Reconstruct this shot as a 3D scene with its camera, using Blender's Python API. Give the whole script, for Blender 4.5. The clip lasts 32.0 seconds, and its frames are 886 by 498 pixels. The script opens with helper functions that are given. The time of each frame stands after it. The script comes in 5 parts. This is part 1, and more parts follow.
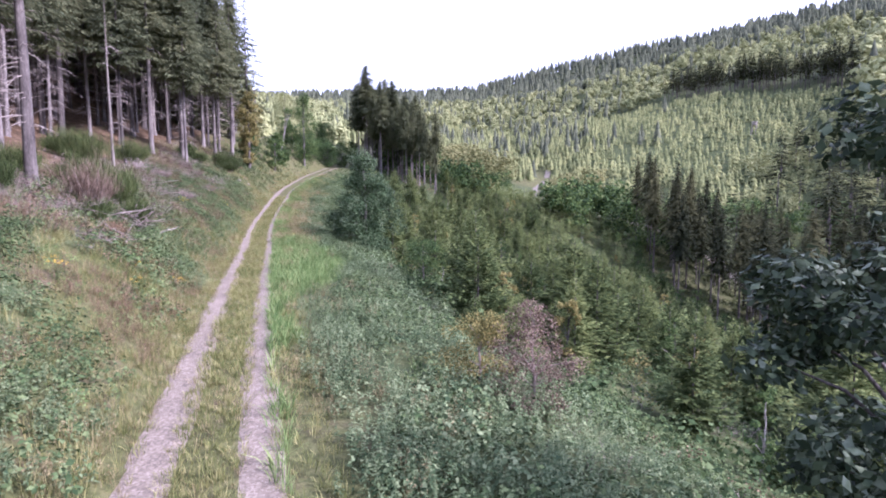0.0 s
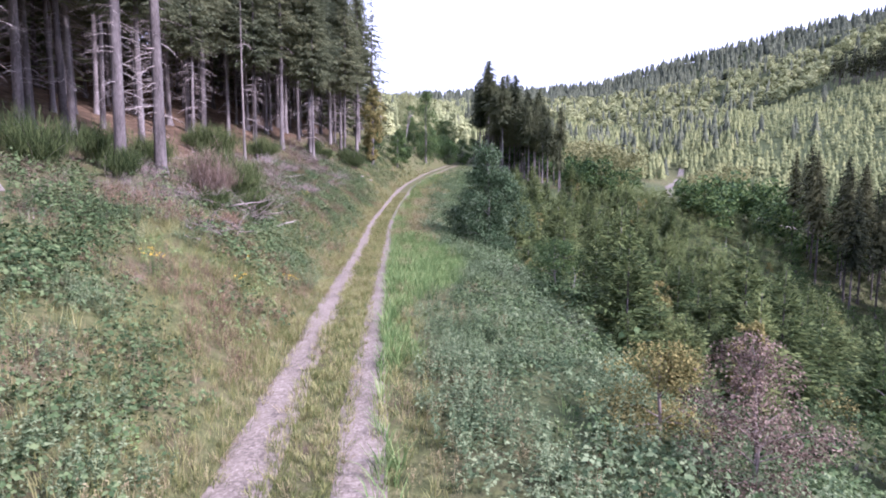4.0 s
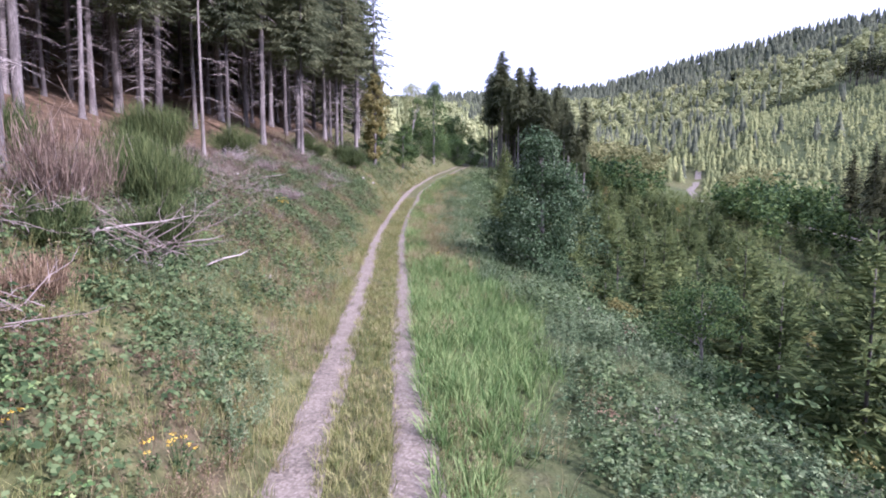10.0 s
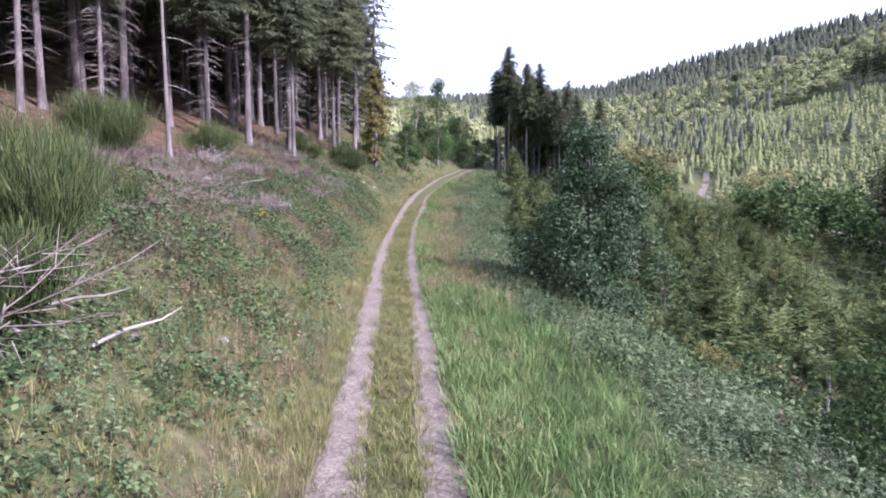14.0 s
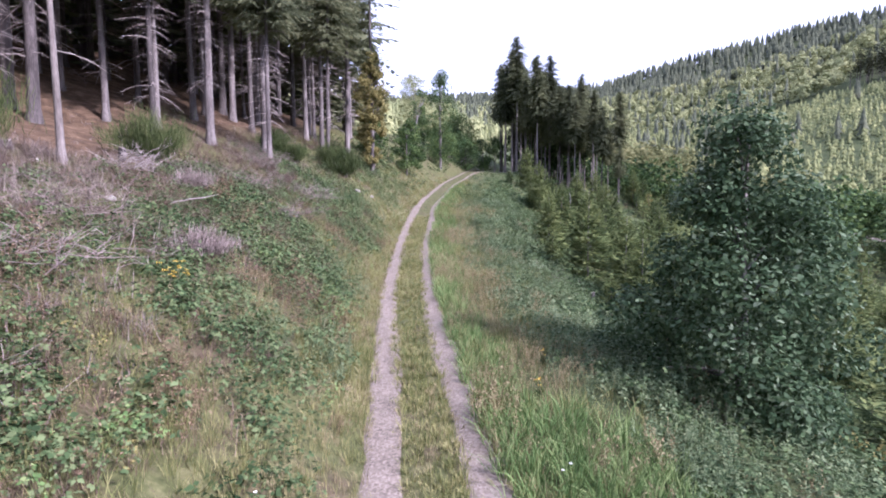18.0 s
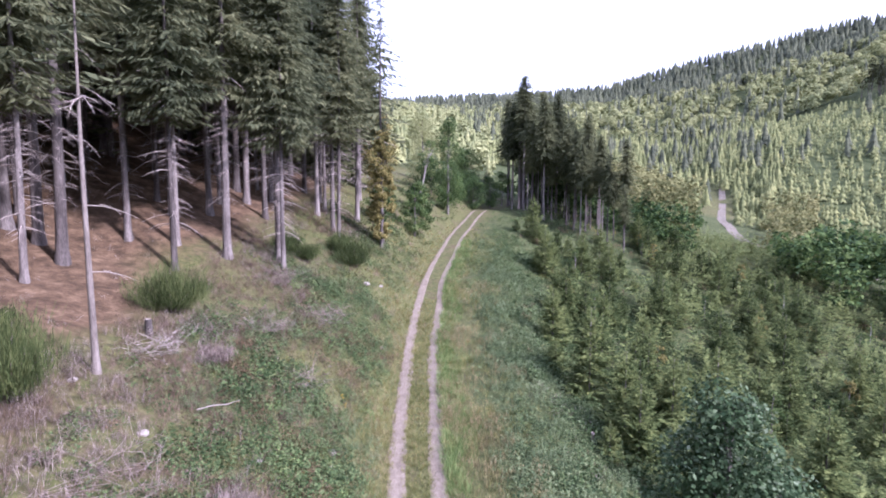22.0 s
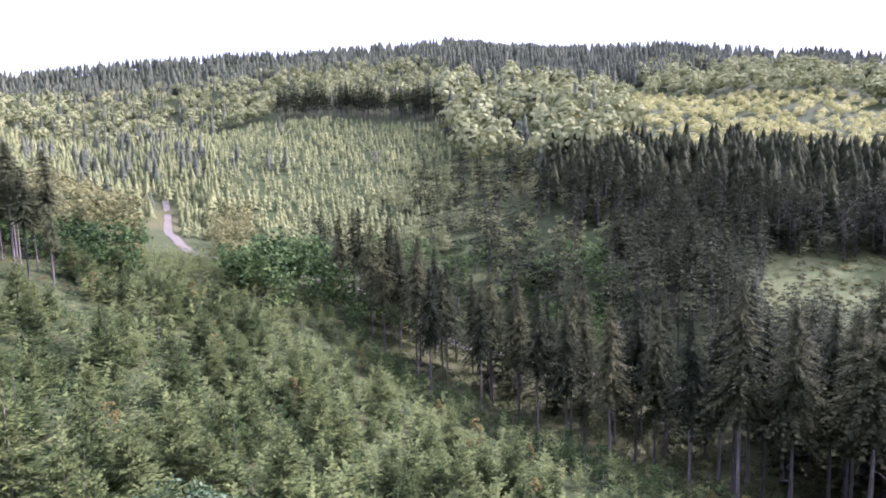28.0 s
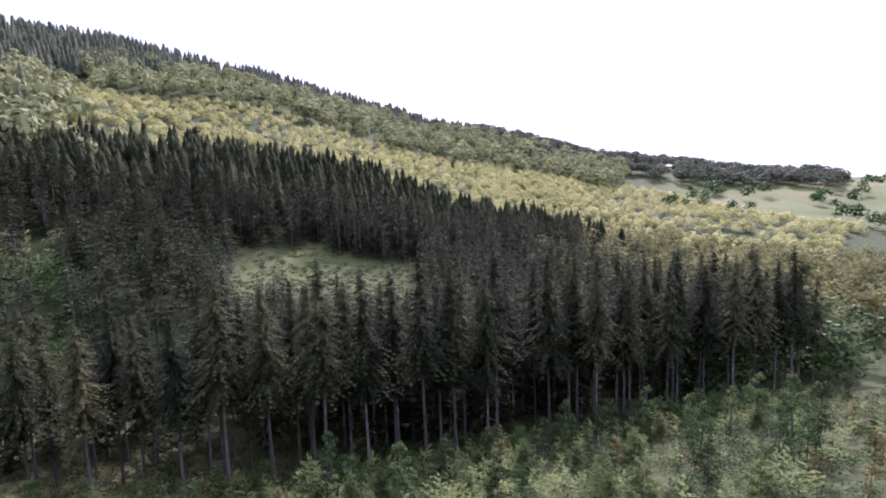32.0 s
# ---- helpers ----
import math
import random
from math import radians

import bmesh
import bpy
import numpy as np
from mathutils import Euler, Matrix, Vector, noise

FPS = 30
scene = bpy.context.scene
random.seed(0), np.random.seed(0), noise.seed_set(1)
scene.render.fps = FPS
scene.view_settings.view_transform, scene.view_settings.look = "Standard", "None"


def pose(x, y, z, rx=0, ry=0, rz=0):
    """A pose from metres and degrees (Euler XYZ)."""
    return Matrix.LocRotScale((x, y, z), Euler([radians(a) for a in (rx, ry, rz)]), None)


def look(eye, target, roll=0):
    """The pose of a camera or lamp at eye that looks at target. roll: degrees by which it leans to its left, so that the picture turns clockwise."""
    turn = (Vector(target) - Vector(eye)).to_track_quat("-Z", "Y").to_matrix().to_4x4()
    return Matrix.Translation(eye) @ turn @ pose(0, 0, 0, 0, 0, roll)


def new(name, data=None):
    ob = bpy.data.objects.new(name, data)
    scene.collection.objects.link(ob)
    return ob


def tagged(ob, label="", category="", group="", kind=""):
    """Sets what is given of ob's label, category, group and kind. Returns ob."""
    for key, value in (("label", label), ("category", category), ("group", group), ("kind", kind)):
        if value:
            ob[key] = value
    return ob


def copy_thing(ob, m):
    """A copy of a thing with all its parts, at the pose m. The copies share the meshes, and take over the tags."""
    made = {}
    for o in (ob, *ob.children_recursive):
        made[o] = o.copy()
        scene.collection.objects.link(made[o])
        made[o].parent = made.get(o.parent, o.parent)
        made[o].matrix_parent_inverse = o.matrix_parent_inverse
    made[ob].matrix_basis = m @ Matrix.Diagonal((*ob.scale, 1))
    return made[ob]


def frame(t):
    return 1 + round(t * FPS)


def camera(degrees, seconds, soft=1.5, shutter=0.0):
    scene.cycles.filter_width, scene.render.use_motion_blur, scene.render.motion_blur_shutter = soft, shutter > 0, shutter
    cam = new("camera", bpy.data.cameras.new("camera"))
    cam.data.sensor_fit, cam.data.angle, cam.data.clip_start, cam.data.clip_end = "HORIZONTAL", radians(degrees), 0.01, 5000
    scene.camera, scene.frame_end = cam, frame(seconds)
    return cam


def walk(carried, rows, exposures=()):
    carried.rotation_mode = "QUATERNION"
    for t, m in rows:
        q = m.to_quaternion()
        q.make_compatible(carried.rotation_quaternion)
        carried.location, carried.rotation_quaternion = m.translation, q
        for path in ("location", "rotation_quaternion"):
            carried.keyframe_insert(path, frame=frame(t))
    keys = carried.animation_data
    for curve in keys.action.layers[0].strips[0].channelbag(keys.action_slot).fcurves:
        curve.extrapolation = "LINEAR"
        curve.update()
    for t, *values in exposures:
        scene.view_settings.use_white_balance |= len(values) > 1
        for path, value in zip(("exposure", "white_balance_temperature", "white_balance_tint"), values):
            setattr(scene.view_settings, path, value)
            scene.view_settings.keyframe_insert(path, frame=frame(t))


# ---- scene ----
cam = camera(77.9, 32.0, 1.9)
PATH = [
    (0, (5.96, -6.982, 4.094), (6.242, -5.011, 3.901), -0.2),
    (0.5, (5.939, -6.962, 4.072), (6.008, -4.973, 3.877), 0.0),
    (1, (5.933, -6.957, 4.004), (5.82, -4.97, 3.806), 0.1),
    (1.5, (5.967, -6.916, 3.924), (5.842, -4.93, 3.726), 0.2),
    (2, (5.963, -6.778, 3.865), (5.835, -4.792, 3.668), 0.2),
    (2.5, (5.913, -6.282, 3.816), (5.781, -4.296, 3.62), 0.2),
    (3, (5.871, -5.538, 3.762), (5.732, -3.552, 3.565), 0.2),
    (3.5, (5.771, -4.618, 3.758), (5.629, -2.633, 3.563), 0.2),
    (5.5, (4.597, 1.178, 3.621), (4.472, 3.164, 3.427), -0.0),
    (6, (4.452, 1.557, 3.461), (4.337, 3.544, 3.26), 0.2),
    (6.5, (4.294, 1.745, 3.543), (4.183, 3.732, 3.349), 0.2),
    (7, (4.105, 2.269, 3.657), (3.99, 4.257, 3.47), 0.1),
    (7.5, (3.941, 3.027, 3.838), (3.819, 5.015, 3.653), 0.1),
    (8, (3.714, 4.049, 3.962), (3.586, 6.036, 3.777), 0.1),
    (8.5, (3.467, 5.273, 4.019), (3.334, 7.26, 3.837), 0.0),
    (9, (3.172, 6.666, 4.041), (3.036, 8.653, 3.857), 0.1),
    (9.5, (2.861, 8.185, 3.988), (2.723, 10.172, 3.807), 0.0),
    (10, (2.515, 9.802, 3.965), (2.378, 11.789, 3.784), 0.1),
    (10.5, (2.18, 11.404, 3.97), (2.047, 13.392, 3.788), 0.0),
    (11, (1.856, 12.753, 3.785), (1.733, 14.741, 3.601), -0.3),
    (11.5, (1.691, 12.915, 3.637), (1.577, 14.903, 3.452), -0.0),
    (12, (1.536, 13.092, 3.76), (1.424, 15.081, 3.585), -0.1),
    (12.5, (1.381, 13.593, 3.937), (1.264, 15.582, 3.764), -0.1),
    (13, (1.23, 14.278, 4.146), (1.105, 16.266, 3.973), -0.0),
    (13.5, (1.092, 15.284, 4.293), (0.963, 17.273, 4.121), -0.1),
    (14, (0.93, 16.364, 4.313), (0.798, 18.352, 4.142), -0.2),
    (14.5, (0.669, 17.686, 4.328), (0.534, 19.674, 4.158), -0.2),
    (16.5, (-0.965, 25.474, 3.672), (-1.106, 27.462, 3.513), -0.4),
    (17, (-1.226, 26.684, 3.696), (-1.358, 28.672, 3.531), -0.6),
    (17.5, (-1.332, 26.744, 4.243), (-1.448, 28.733, 4.071), -0.5),
    (18, (-1.416, 26.583, 5.305), (-1.523, 28.573, 5.135), -0.4),
    (18.5, (-1.376, 26.433, 6.434), (-1.486, 28.423, 6.264), -0.4),
    (19, (-1.311, 26.302, 7.599), (-1.425, 28.291, 7.424), -0.3),
    (19.5, (-1.27, 26.222, 8.626), (-1.389, 28.211, 8.451), -0.4),
    (20, (-1.247, 26.075, 9.677), (-1.37, 28.063, 9.498), -0.2),
    (20.5, (-1.276, 26.051, 10.54), (-1.4, 28.039, 10.357), -0.2),
    (21, (-1.281, 26.002, 11.526), (-1.408, 27.989, 11.341), -0.1),
    (21.5, (-1.314, 25.971, 12.526), (-1.444, 27.958, 12.339), -0.0),
    (22, (-1.407, 26.009, 13.41), (-1.538, 27.995, 13.218), 0.1),
    (22.5, (-1.443, 26.003, 13.732), (-1.578, 27.99, 13.54), 0.0),
    (23, (-1.46, 26.052, 14.488), (-1.595, 28.038, 14.295), 0.0),
    (23.5, (-1.429, 26.032, 15.306), (-1.564, 28.018, 15.114), 0.0),
    (24, (-1.39, 25.96, 15.804), (-1.442, 27.95, 15.614), -0.1),
    (24.5, (-1.407, 25.969, 15.937), (-1.243, 27.953, 15.75), -0.3),
    (25, (-1.425, 26.014, 16.058), (-1.042, 27.968, 15.87), -0.4),
    (25.5, (-1.4, 25.975, 16.172), (-0.799, 27.874, 15.985), -0.6),
    (27.5, (0.045, 28.334, 15.2), (1.409, 29.785, 15.013), -1.0),
    (28, (0.19, 28.336, 15.128), (1.706, 29.627, 14.939), -1.2),
    (28.5, (0.137, 28.156, 15.069), (1.787, 29.27, 14.877), -1.4),
    (29, (0.171, 28.193, 14.951), (1.937, 29.112, 14.755), -1.5),
    (29.5, (0.182, 28.131, 14.826), (2.04, 28.842, 14.625), -1.6),
    (30, (0.224, 27.879, 14.727), (2.15, 28.378, 14.521), -1.8),
    (30.5, (0.271, 27.826, 14.666), (2.24, 28.107, 14.454), -1.9),
    (31, (0.312, 27.826, 14.635), (2.299, 27.88, 14.416), -1.9),
    (31.5, (0.174, 27.735, 14.551), (2.154, 27.567, 14.327), -1.9),
    (32, (-0.484, 27.583, 14.77), (1.465, 27.199, 14.537), -2.0),
]
walk(cam, [(t, look(eye, target, roll)) for t, eye, target, roll in PATH], [(0, 1.21, 5030, 40), (7, 1.10, 5030, 38), (17, 1.08, 5050, 36), (21, 1.14, 5030, 37), (25.5, 1.16, 5010, 39), (28, 1.43, 5120, 44), (30, 1.56, 5150, 45), (31, 1.38, 5190, 43), (32, 0.9, 5240, 41)])

# world, sun
SUN_BEARING, SUN_HEIGHT = 118.0, 38.0
world = bpy.data.worlds.new("world")
scene.world = world
world.use_nodes = True
wn = world.node_tree.nodes
sky = wn.new("ShaderNodeTexSky")
sky.sky_type, sky.sun_disc = "NISHITA", False
sky.sun_elevation, sky.sun_rotation = radians(SUN_HEIGHT), radians(SUN_BEARING)
sky.air_density, sky.dust_density, sky.altitude = 1.0, 4.0, 300
veil = wn.new("ShaderNodeMix")  # a thin bright veil of high cloud over the whole sky
veil.data_type = "RGBA"
veil.inputs["Factor"].default_value = 0.7
veil.inputs["B"].default_value = (9.2, 9.2, 9.2, 1)
world.node_tree.links.new(sky.outputs[0], veil.inputs["A"])
world.node_tree.links.new(veil.outputs["Result"], wn["Background"].inputs["Color"])
wn["Background"].inputs["Strength"].default_value = 0.112
sun = new("sun", bpy.data.lights.new("sun", "SUN"))
sun.data.energy, sun.data.angle, sun.data.color = 4.8, radians(4), (1.0, 0.87, 0.70)
sb, sh = radians(SUN_BEARING), radians(SUN_HEIGHT)
sun.matrix_world = look((200 * math.sin(sb) * math.cos(sh), 200 * math.cos(sb) * math.cos(sh), 200 * math.sin(sh)), (0, 0, 0))


# materials
def material(name, stops, scale=1.0, detail=5.0, rough=0.85, island=0.0, thing=0.0, bump=0.0, bump_scale=40.0, fine=8.0, leaf=0.0, stretch=(1, 1, 1), gloss=0.3, dull=None):
    """A two-scale noise material; stops are (position, rgb). island, thing: how far a piece, an object varies in lightness."""
    dull = (0.1 if leaf else 0.0) if dull is None else dull
    m = bpy.data.materials.new(name)
    m.use_nodes = True
    n, l = m.node_tree.nodes, m.node_tree.links
    b = n["Principled BSDF"]
    co = n.new("ShaderNodeTexCoord")
    geo = n.new("ShaderNodeNewGeometry")
    mp = n.new("ShaderNodeMapping")
    mp.inputs["Scale"].default_value = stretch
    l.new(geo.outputs["Position"] if thing == 0 else co.outputs["Object"], mp.inputs["Vector"])
    a = n.new("ShaderNodeTexNoise")
    a.inputs["Scale"].default_value, a.inputs["Detail"].default_value = scale, detail
    c = n.new("ShaderNodeTexNoise")
    c.inputs["Scale"].default_value, c.inputs["Detail"].default_value = scale * fine, 3.0
    l.new(mp.outputs[0], a.inputs["Vector"])
    l.new(mp.outputs[0], c.inputs["Vector"])
    mix = n.new("ShaderNodeMix")
    mix.inputs["Factor"].default_value = 0.4
    l.new(a.outputs["Fac"], mix.inputs["A"])
    l.new(c.outputs["Fac"], mix.inputs["B"])
    value = mix.outputs["Result"]
    for socket, amount in ((geo.outputs["Random Per Island"], island), (n.new("ShaderNodeObjectInfo").outputs["Random"], thing)):
        if amount:
            q = n.new("ShaderNodeMath")
            q.operation = "MULTIPLY_ADD"
            q.inputs[1].default_value = amount
            l.new(socket, q.inputs[0])
            l.new(value, q.inputs[2])
            q2 = n.new("ShaderNodeMath")
            q2.operation = "SUBTRACT"
            q2.inputs[1].default_value = amount / 2
            l.new(q.outputs[0], q2.inputs[0])
            value = q2.outputs[0]
    ramp = n.new("ShaderNodeValToRGB")
    for k, (p, rgb) in enumerate(stops):
        e = ramp.color_ramp.elements[k] if k < 2 else ramp.color_ramp.elements.new(p)
        grey = 0.3 * rgb[0] + 0.6 * rgb[1] + 0.1 * rgb[2]
        e.position, e.color = p, (*(c_ * (1 - dull) + grey * dull for c_ in rgb), 1)
    l.new(value, ramp.inputs[0])
    l.new(ramp.outputs[0], b.inputs["Base Color"])
    b.inputs["Roughness"].default_value = rough
    b.inputs["Specular IOR Level"].default_value = gloss * (0.25 if leaf else 1)
    if bump:
        t = n.new("ShaderNodeTexNoise")
        t.inputs["Scale"].default_value, t.inputs["Detail"].default_value = bump_scale, 6.0
        l.new(mp.outputs[0], t.inputs["Vector"])
        u = n.new("ShaderNodeBump")
        u.inputs["Strength"].default_value, u.inputs["Distance"].default_value = bump, 0.05
        l.new(t.outputs["Fac"], u.inputs["Height"])
        l.new(u.outputs[0], b.inputs["Normal"])
    if leaf:
        tr = n.new("ShaderNodeBsdfTranslucent")
        l.new(ramp.outputs[0], tr.inputs["Color"])
        ms = n.new("ShaderNodeMixShader")
        ms.inputs[0].default_value = leaf
        l.new(b.outputs[0], ms.inputs[1])
        l.new(tr.outputs[0], ms.inputs[2])
        l.new(ms.outputs[0], n["Material Output"].inputs["Surface"])
    return m


NEEDLE = material("spruce_needles", [(0.3, (0.068, 0.085, 0.045)), (0.5, (0.135, 0.155, 0.076)), (0.72, (0.21, 0.222, 0.105))], 0.25, island=0.3, thing=0.25, leaf=0.42)
YOUNG = material("young_spruce_needles", [(0.3, (0.04, 0.063, 0.018)), (0.5, (0.097, 0.136, 0.04)), (0.72, (0.188, 0.222, 0.064))], 0.9, island=0.45, thing=0.3, leaf=0.25)
BARK = material("spruce_bark", [(0.3, (0.048, 0.041, 0.038)), (0.5, (0.122, 0.106, 0.098)), (0.7, (0.255, 0.228, 0.212))], 1.2, thing=0.25, bump=0.6, bump_scale=9, stretch=(3, 3, 0.5))
PALEBARK = material("pale_dead_bark", [(0.3, (0.1, 0.085, 0.074)), (0.5, (0.19, 0.166, 0.147)), (0.7, (0.32, 0.285, 0.258))], 1.2, thing=0.1, bump=0.5, bump_scale=9, stretch=(3, 3, 0.5))
DEADWOOD = material("dead_wood", [(0.3, (0.16, 0.13, 0.12)), (0.5, (0.30, 0.26, 0.23)), (0.7, (0.45, 0.40, 0.36))], 3, island=0.5, bump=0.3)
LEAF = material("broad_leaves", [(0.3, (0.03, 0.06, 0.02)), (0.5, (0.065, 0.12, 0.03)), (0.72, (0.14, 0.2, 0.05))], 0.5, island=0.6, thing=0.3, leaf=0.3, rough=0.6)
SILVER = material("grey_green_leaves", [(0.3, (0.026, 0.052, 0.02)), (0.5, (0.056, 0.098, 0.037)), (0.66, (0.105, 0.155, 0.07)), (0.84, (0.22, 0.275, 0.165))], 0.7, island=0.45, leaf=0.25, rough=0.6, gloss=0.3)
MAPLE = material("dark_maple_leaves", [(0.3, (0.014, 0.026, 0.013)), (0.5, (0.036, 0.058, 0.027)), (0.68, (0.07, 0.098, 0.05)), (0.86, (0.2, 0.245, 0.17))], 0.9, island=0.5, leaf=0.15, rough=0.55, gloss=0.5)
# Distance haze painted into the next two: far foliage paler and greyer than near.
BEECH = material("haze_pale_broadleaf_foliage", [(0.3, (0.165, 0.195, 0.074)), (0.5, (0.26, 0.282, 0.108)), (0.72, (0.39, 0.395, 0.16))], 0.06, island=0.18, leaf=0.18, dull=0.12)
FARSPRUCE = material("haze_tinted_spruce_foliage", [(0.3, (0.06, 0.072, 0.05)), (0.5, (0.105, 0.122, 0.072)), (0.72, (0.17, 0.182, 0.1))], 0.05, island=0.2, leaf=0.22, dull=0.12)
CLUMP = material("clump_spruce_needles", [(0.3, (0.045, 0.056, 0.027)), (0.5, (0.094, 0.11, 0.05)), (0.72, (0.185, 0.195, 0.084))], 0.2, island=0.25, thing=0.35, leaf=0.32)
# Shade on the backlit valley and plantation spruces is put into these dark needles.
SHADESPRUCE = material("shade_dark_spruce_needles", [(0.3, (0.011, 0.015, 0.006)), (0.5, (0.025, 0.032, 0.012)), (0.72, (0.072, 0.076, 0.027))], 0.12, island=0.22, leaf=0.12)
VALLEYSPRUCE = material("shaded_valley_needles", [(0.3, (0.013, 0.018, 0.008)), (0.5, (0.032, 0.039, 0.016)), (0.72, (0.09, 0.092, 0.034))], 0.15, island=0.25, thing=0.35, leaf=0.14)
# Lighter, greyed variant of YOUNG; haze and sunlight on the slope are in its colour.
FARYOUNG = material("hazed_young_spruce_foliage", [(0.3, (0.13, 0.158, 0.058)), (0.5, (0.22, 0.248, 0.088)), (0.72, (0.34, 0.35, 0.125))], 0.06, island=0.25, leaf=0.3, dull=0.12)
# Green leaves with the gold of low sun on the crowns put into the colour.
GOLDLIT = material("sun_gilded_green_foliage", [(0.3, (0.11, 0.12, 0.042)), (0.5, (0.2, 0.205, 0.072)), (0.72, (0.32, 0.3, 0.115))], 0.06, island=0.3, leaf=0.35)
# Yellow-green leaf colour with the sun and glare of the slope painted in.
FARYELLOW = material("sunlit_yellow_green_foliage", [(0.3, (0.29, 0.3, 0.1)), (0.5, (0.48, 0.48, 0.17)), (0.72, (0.62, 0.58, 0.26))], 0.06, island=0.3, leaf=0.45)
BROOMGREEN = material("broom_green", [(0.3, (0.024, 0.04, 0.012)), (0.5, (0.06, 0.088, 0.025)), (0.72, (0.125, 0.155, 0.046))], 1.5, island=0.6, thing=0.2, leaf=0.15)
GRASS = material("grass_blades", [(0.28, (0.1, 0.125, 0.03)), (0.5, (0.205, 0.215, 0.062)), (0.72, (0.35, 0.325, 0.12))], 0.35, island=0.5, leaf=0.25, rough=0.6)
LUSH = material("lush_grass_blades", [(0.28, (0.075, 0.14, 0.034)), (0.5, (0.15, 0.24, 0.064)), (0.72, (0.27, 0.34, 0.11))], 0.5, island=0.5, leaf=0.25, rough=0.55)
STRAW = material("dry_grass_blades", [(0.28, (0.13, 0.107, 0.047)), (0.5, (0.235, 0.195, 0.09)), (0.72, (0.38, 0.315, 0.16))], 0.5, island=0.6, leaf=0.2)
BRAMBLE = material("bramble_leaves", [(0.28, (0.028, 0.052, 0.018)), (0.5, (0.07, 0.115, 0.038)), (0.72, (0.155, 0.205, 0.076))], 0.45, island=0.5, leaf=0.25, rough=0.65, gloss=0.2)
NETTLE = material("pale_herb_leaves", [(0.28, (0.04, 0.072, 0.03)), (0.5, (0.115, 0.165, 0.07)), (0.72, (0.245, 0.3, 0.142))], 0.35, island=0.45, leaf=0.25, rough=0.65, gloss=0.2)
RUST = material("rust_brown_leaves", [(0.28, (0.085, 0.055, 0.032)), (0.5, (0.17, 0.115, 0.066)), (0.72, (0.3, 0.215, 0.125))], 0.8, island=0.6, leaf=0.2)
REDTWIG = material("reddish_brown_leaves", [(0.28, (0.07, 0.048, 0.034)), (0.5, (0.155, 0.108, 0.076)), (0.72, (0.27, 0.2, 0.145))], 0.8, island=0.5, leaf=0.15)
YELLOWLEAF = material("yellowing_leaves", [(0.28, (0.1, 0.1, 0.028)), (0.5, (0.2, 0.18, 0.048)), (0.72, (0.33, 0.28, 0.085))], 0.8, island=0.6, leaf=0.25)
TWIG = material("dry_twigs", [(0.28, (0.085, 0.064, 0.053)), (0.5, (0.17, 0.134, 0.114)), (0.72, (0.32, 0.268, 0.236))], 1.0, island=0.6)
GRAVEL = material("rut_gravel", [(0.3, (0.07, 0.06, 0.046)), (0.48, (0.15, 0.13, 0.1)), (0.68, (0.26, 0.23, 0.185))], 1.7, fine=16, bump=0.9, bump_scale=24)
STONE = material("pale_stone", [(0.3, (0.17, 0.15, 0.125)), (0.5, (0.31, 0.28, 0.245)), (0.7, (0.48, 0.44, 0.4))], 4, thing=0.3, bump=0.5)
FLOWER = material("yellow_petals", [(0.3, (0.6, 0.36, 0.01)), (0.7, (0.85, 0.6, 0.03))], 5, island=0.4, leaf=0.2)
PETAL = material("white_petals", [(0.3, (0.7, 0.7, 0.66)), (0.7, (0.82, 0.82, 0.8))], 8, leaf=0.2)
BIRCH = material("birch_bark", [(0.35, (0.06, 0.05, 0.045)), (0.45, (0.26, 0.24, 0.22)), (0.7, (0.4, 0.37, 0.34))], 2.5, stretch=(0.6, 0.6, 3))


# the lie of the land: x to the right of the first stretch of track, y along it
TRACK_Y = [-30, 0, 6, 11, 18.6, 24, 32, 45, 52, 64, 80, 100, 115, 126, 140, 170, 300]
TRACK_X = [8.5, 3.6, 2.5, 1.7, 0.5, -0.4, -1.5, -3.5, -4.4, -5.5, -6.0, -4.8, -3.0, -1.5, 1.5, 10, 40]
HEIGHT_Y = [-200, -30, 0, 12, 24, 32, 40, 52, 64, 80, 100, 126, 160, 300]
HEIGHT_Z = [-12, -1.6, -0.7, -0.5, -0.2, 0.1, 0.6, 1.3, 2.3, 4.8, 7.5, 10.7, 12.6, 30]
fine_y = np.arange(-220, 320, 0.5)
smooth = np.hanning(25) / np.hanning(25).sum()
line_x = np.convolve(np.pad(np.interp(fine_y, TRACK_Y, TRACK_X), 12, "edge"), smooth, "valid")
line_z = np.convolve(np.pad(np.interp(fine_y, HEIGHT_Y, HEIGHT_Z), 12, "edge"), smooth, "valid")
RIDGE_AT = [-180, -90, -40, -8, 12, 29, 50, 73, 84, 101, 124, 138, 180]
RIDGE_EL = [2, 7, 8, 8.9, 10.0, 12.8, 14.9, 12.6, 11.1, 6.0, 0.9, -0.8, 2]
BANK_U = [-400, -120, -60, -20, -10.5, -6.5, -4.5, -2.6, -1.5, 1.3, 5, 7.6, 9.2, 12.5, 17.5, 22, 62, 90, 400]
BANK_Z = [60, 38, 20, 7.3, 4.75, 3.15, 2.05, 0.75, 0.05, 0, -0.3, -0.75, -1.45, -3.0, -4.7, -6.0, -18.8, -27, -140]


def lump(x, y, s):
    """Gentle unevenness, -1 to 1."""
    return (np.sin(x / s + 1.7 * np.sin(y / s * 0.8)) + np.sin(y / s * 1.13 + 1.3 * np.sin(x / s * 0.71 + 2)) + np.sin((x + y) / s * 0.57 + 1)) / 3


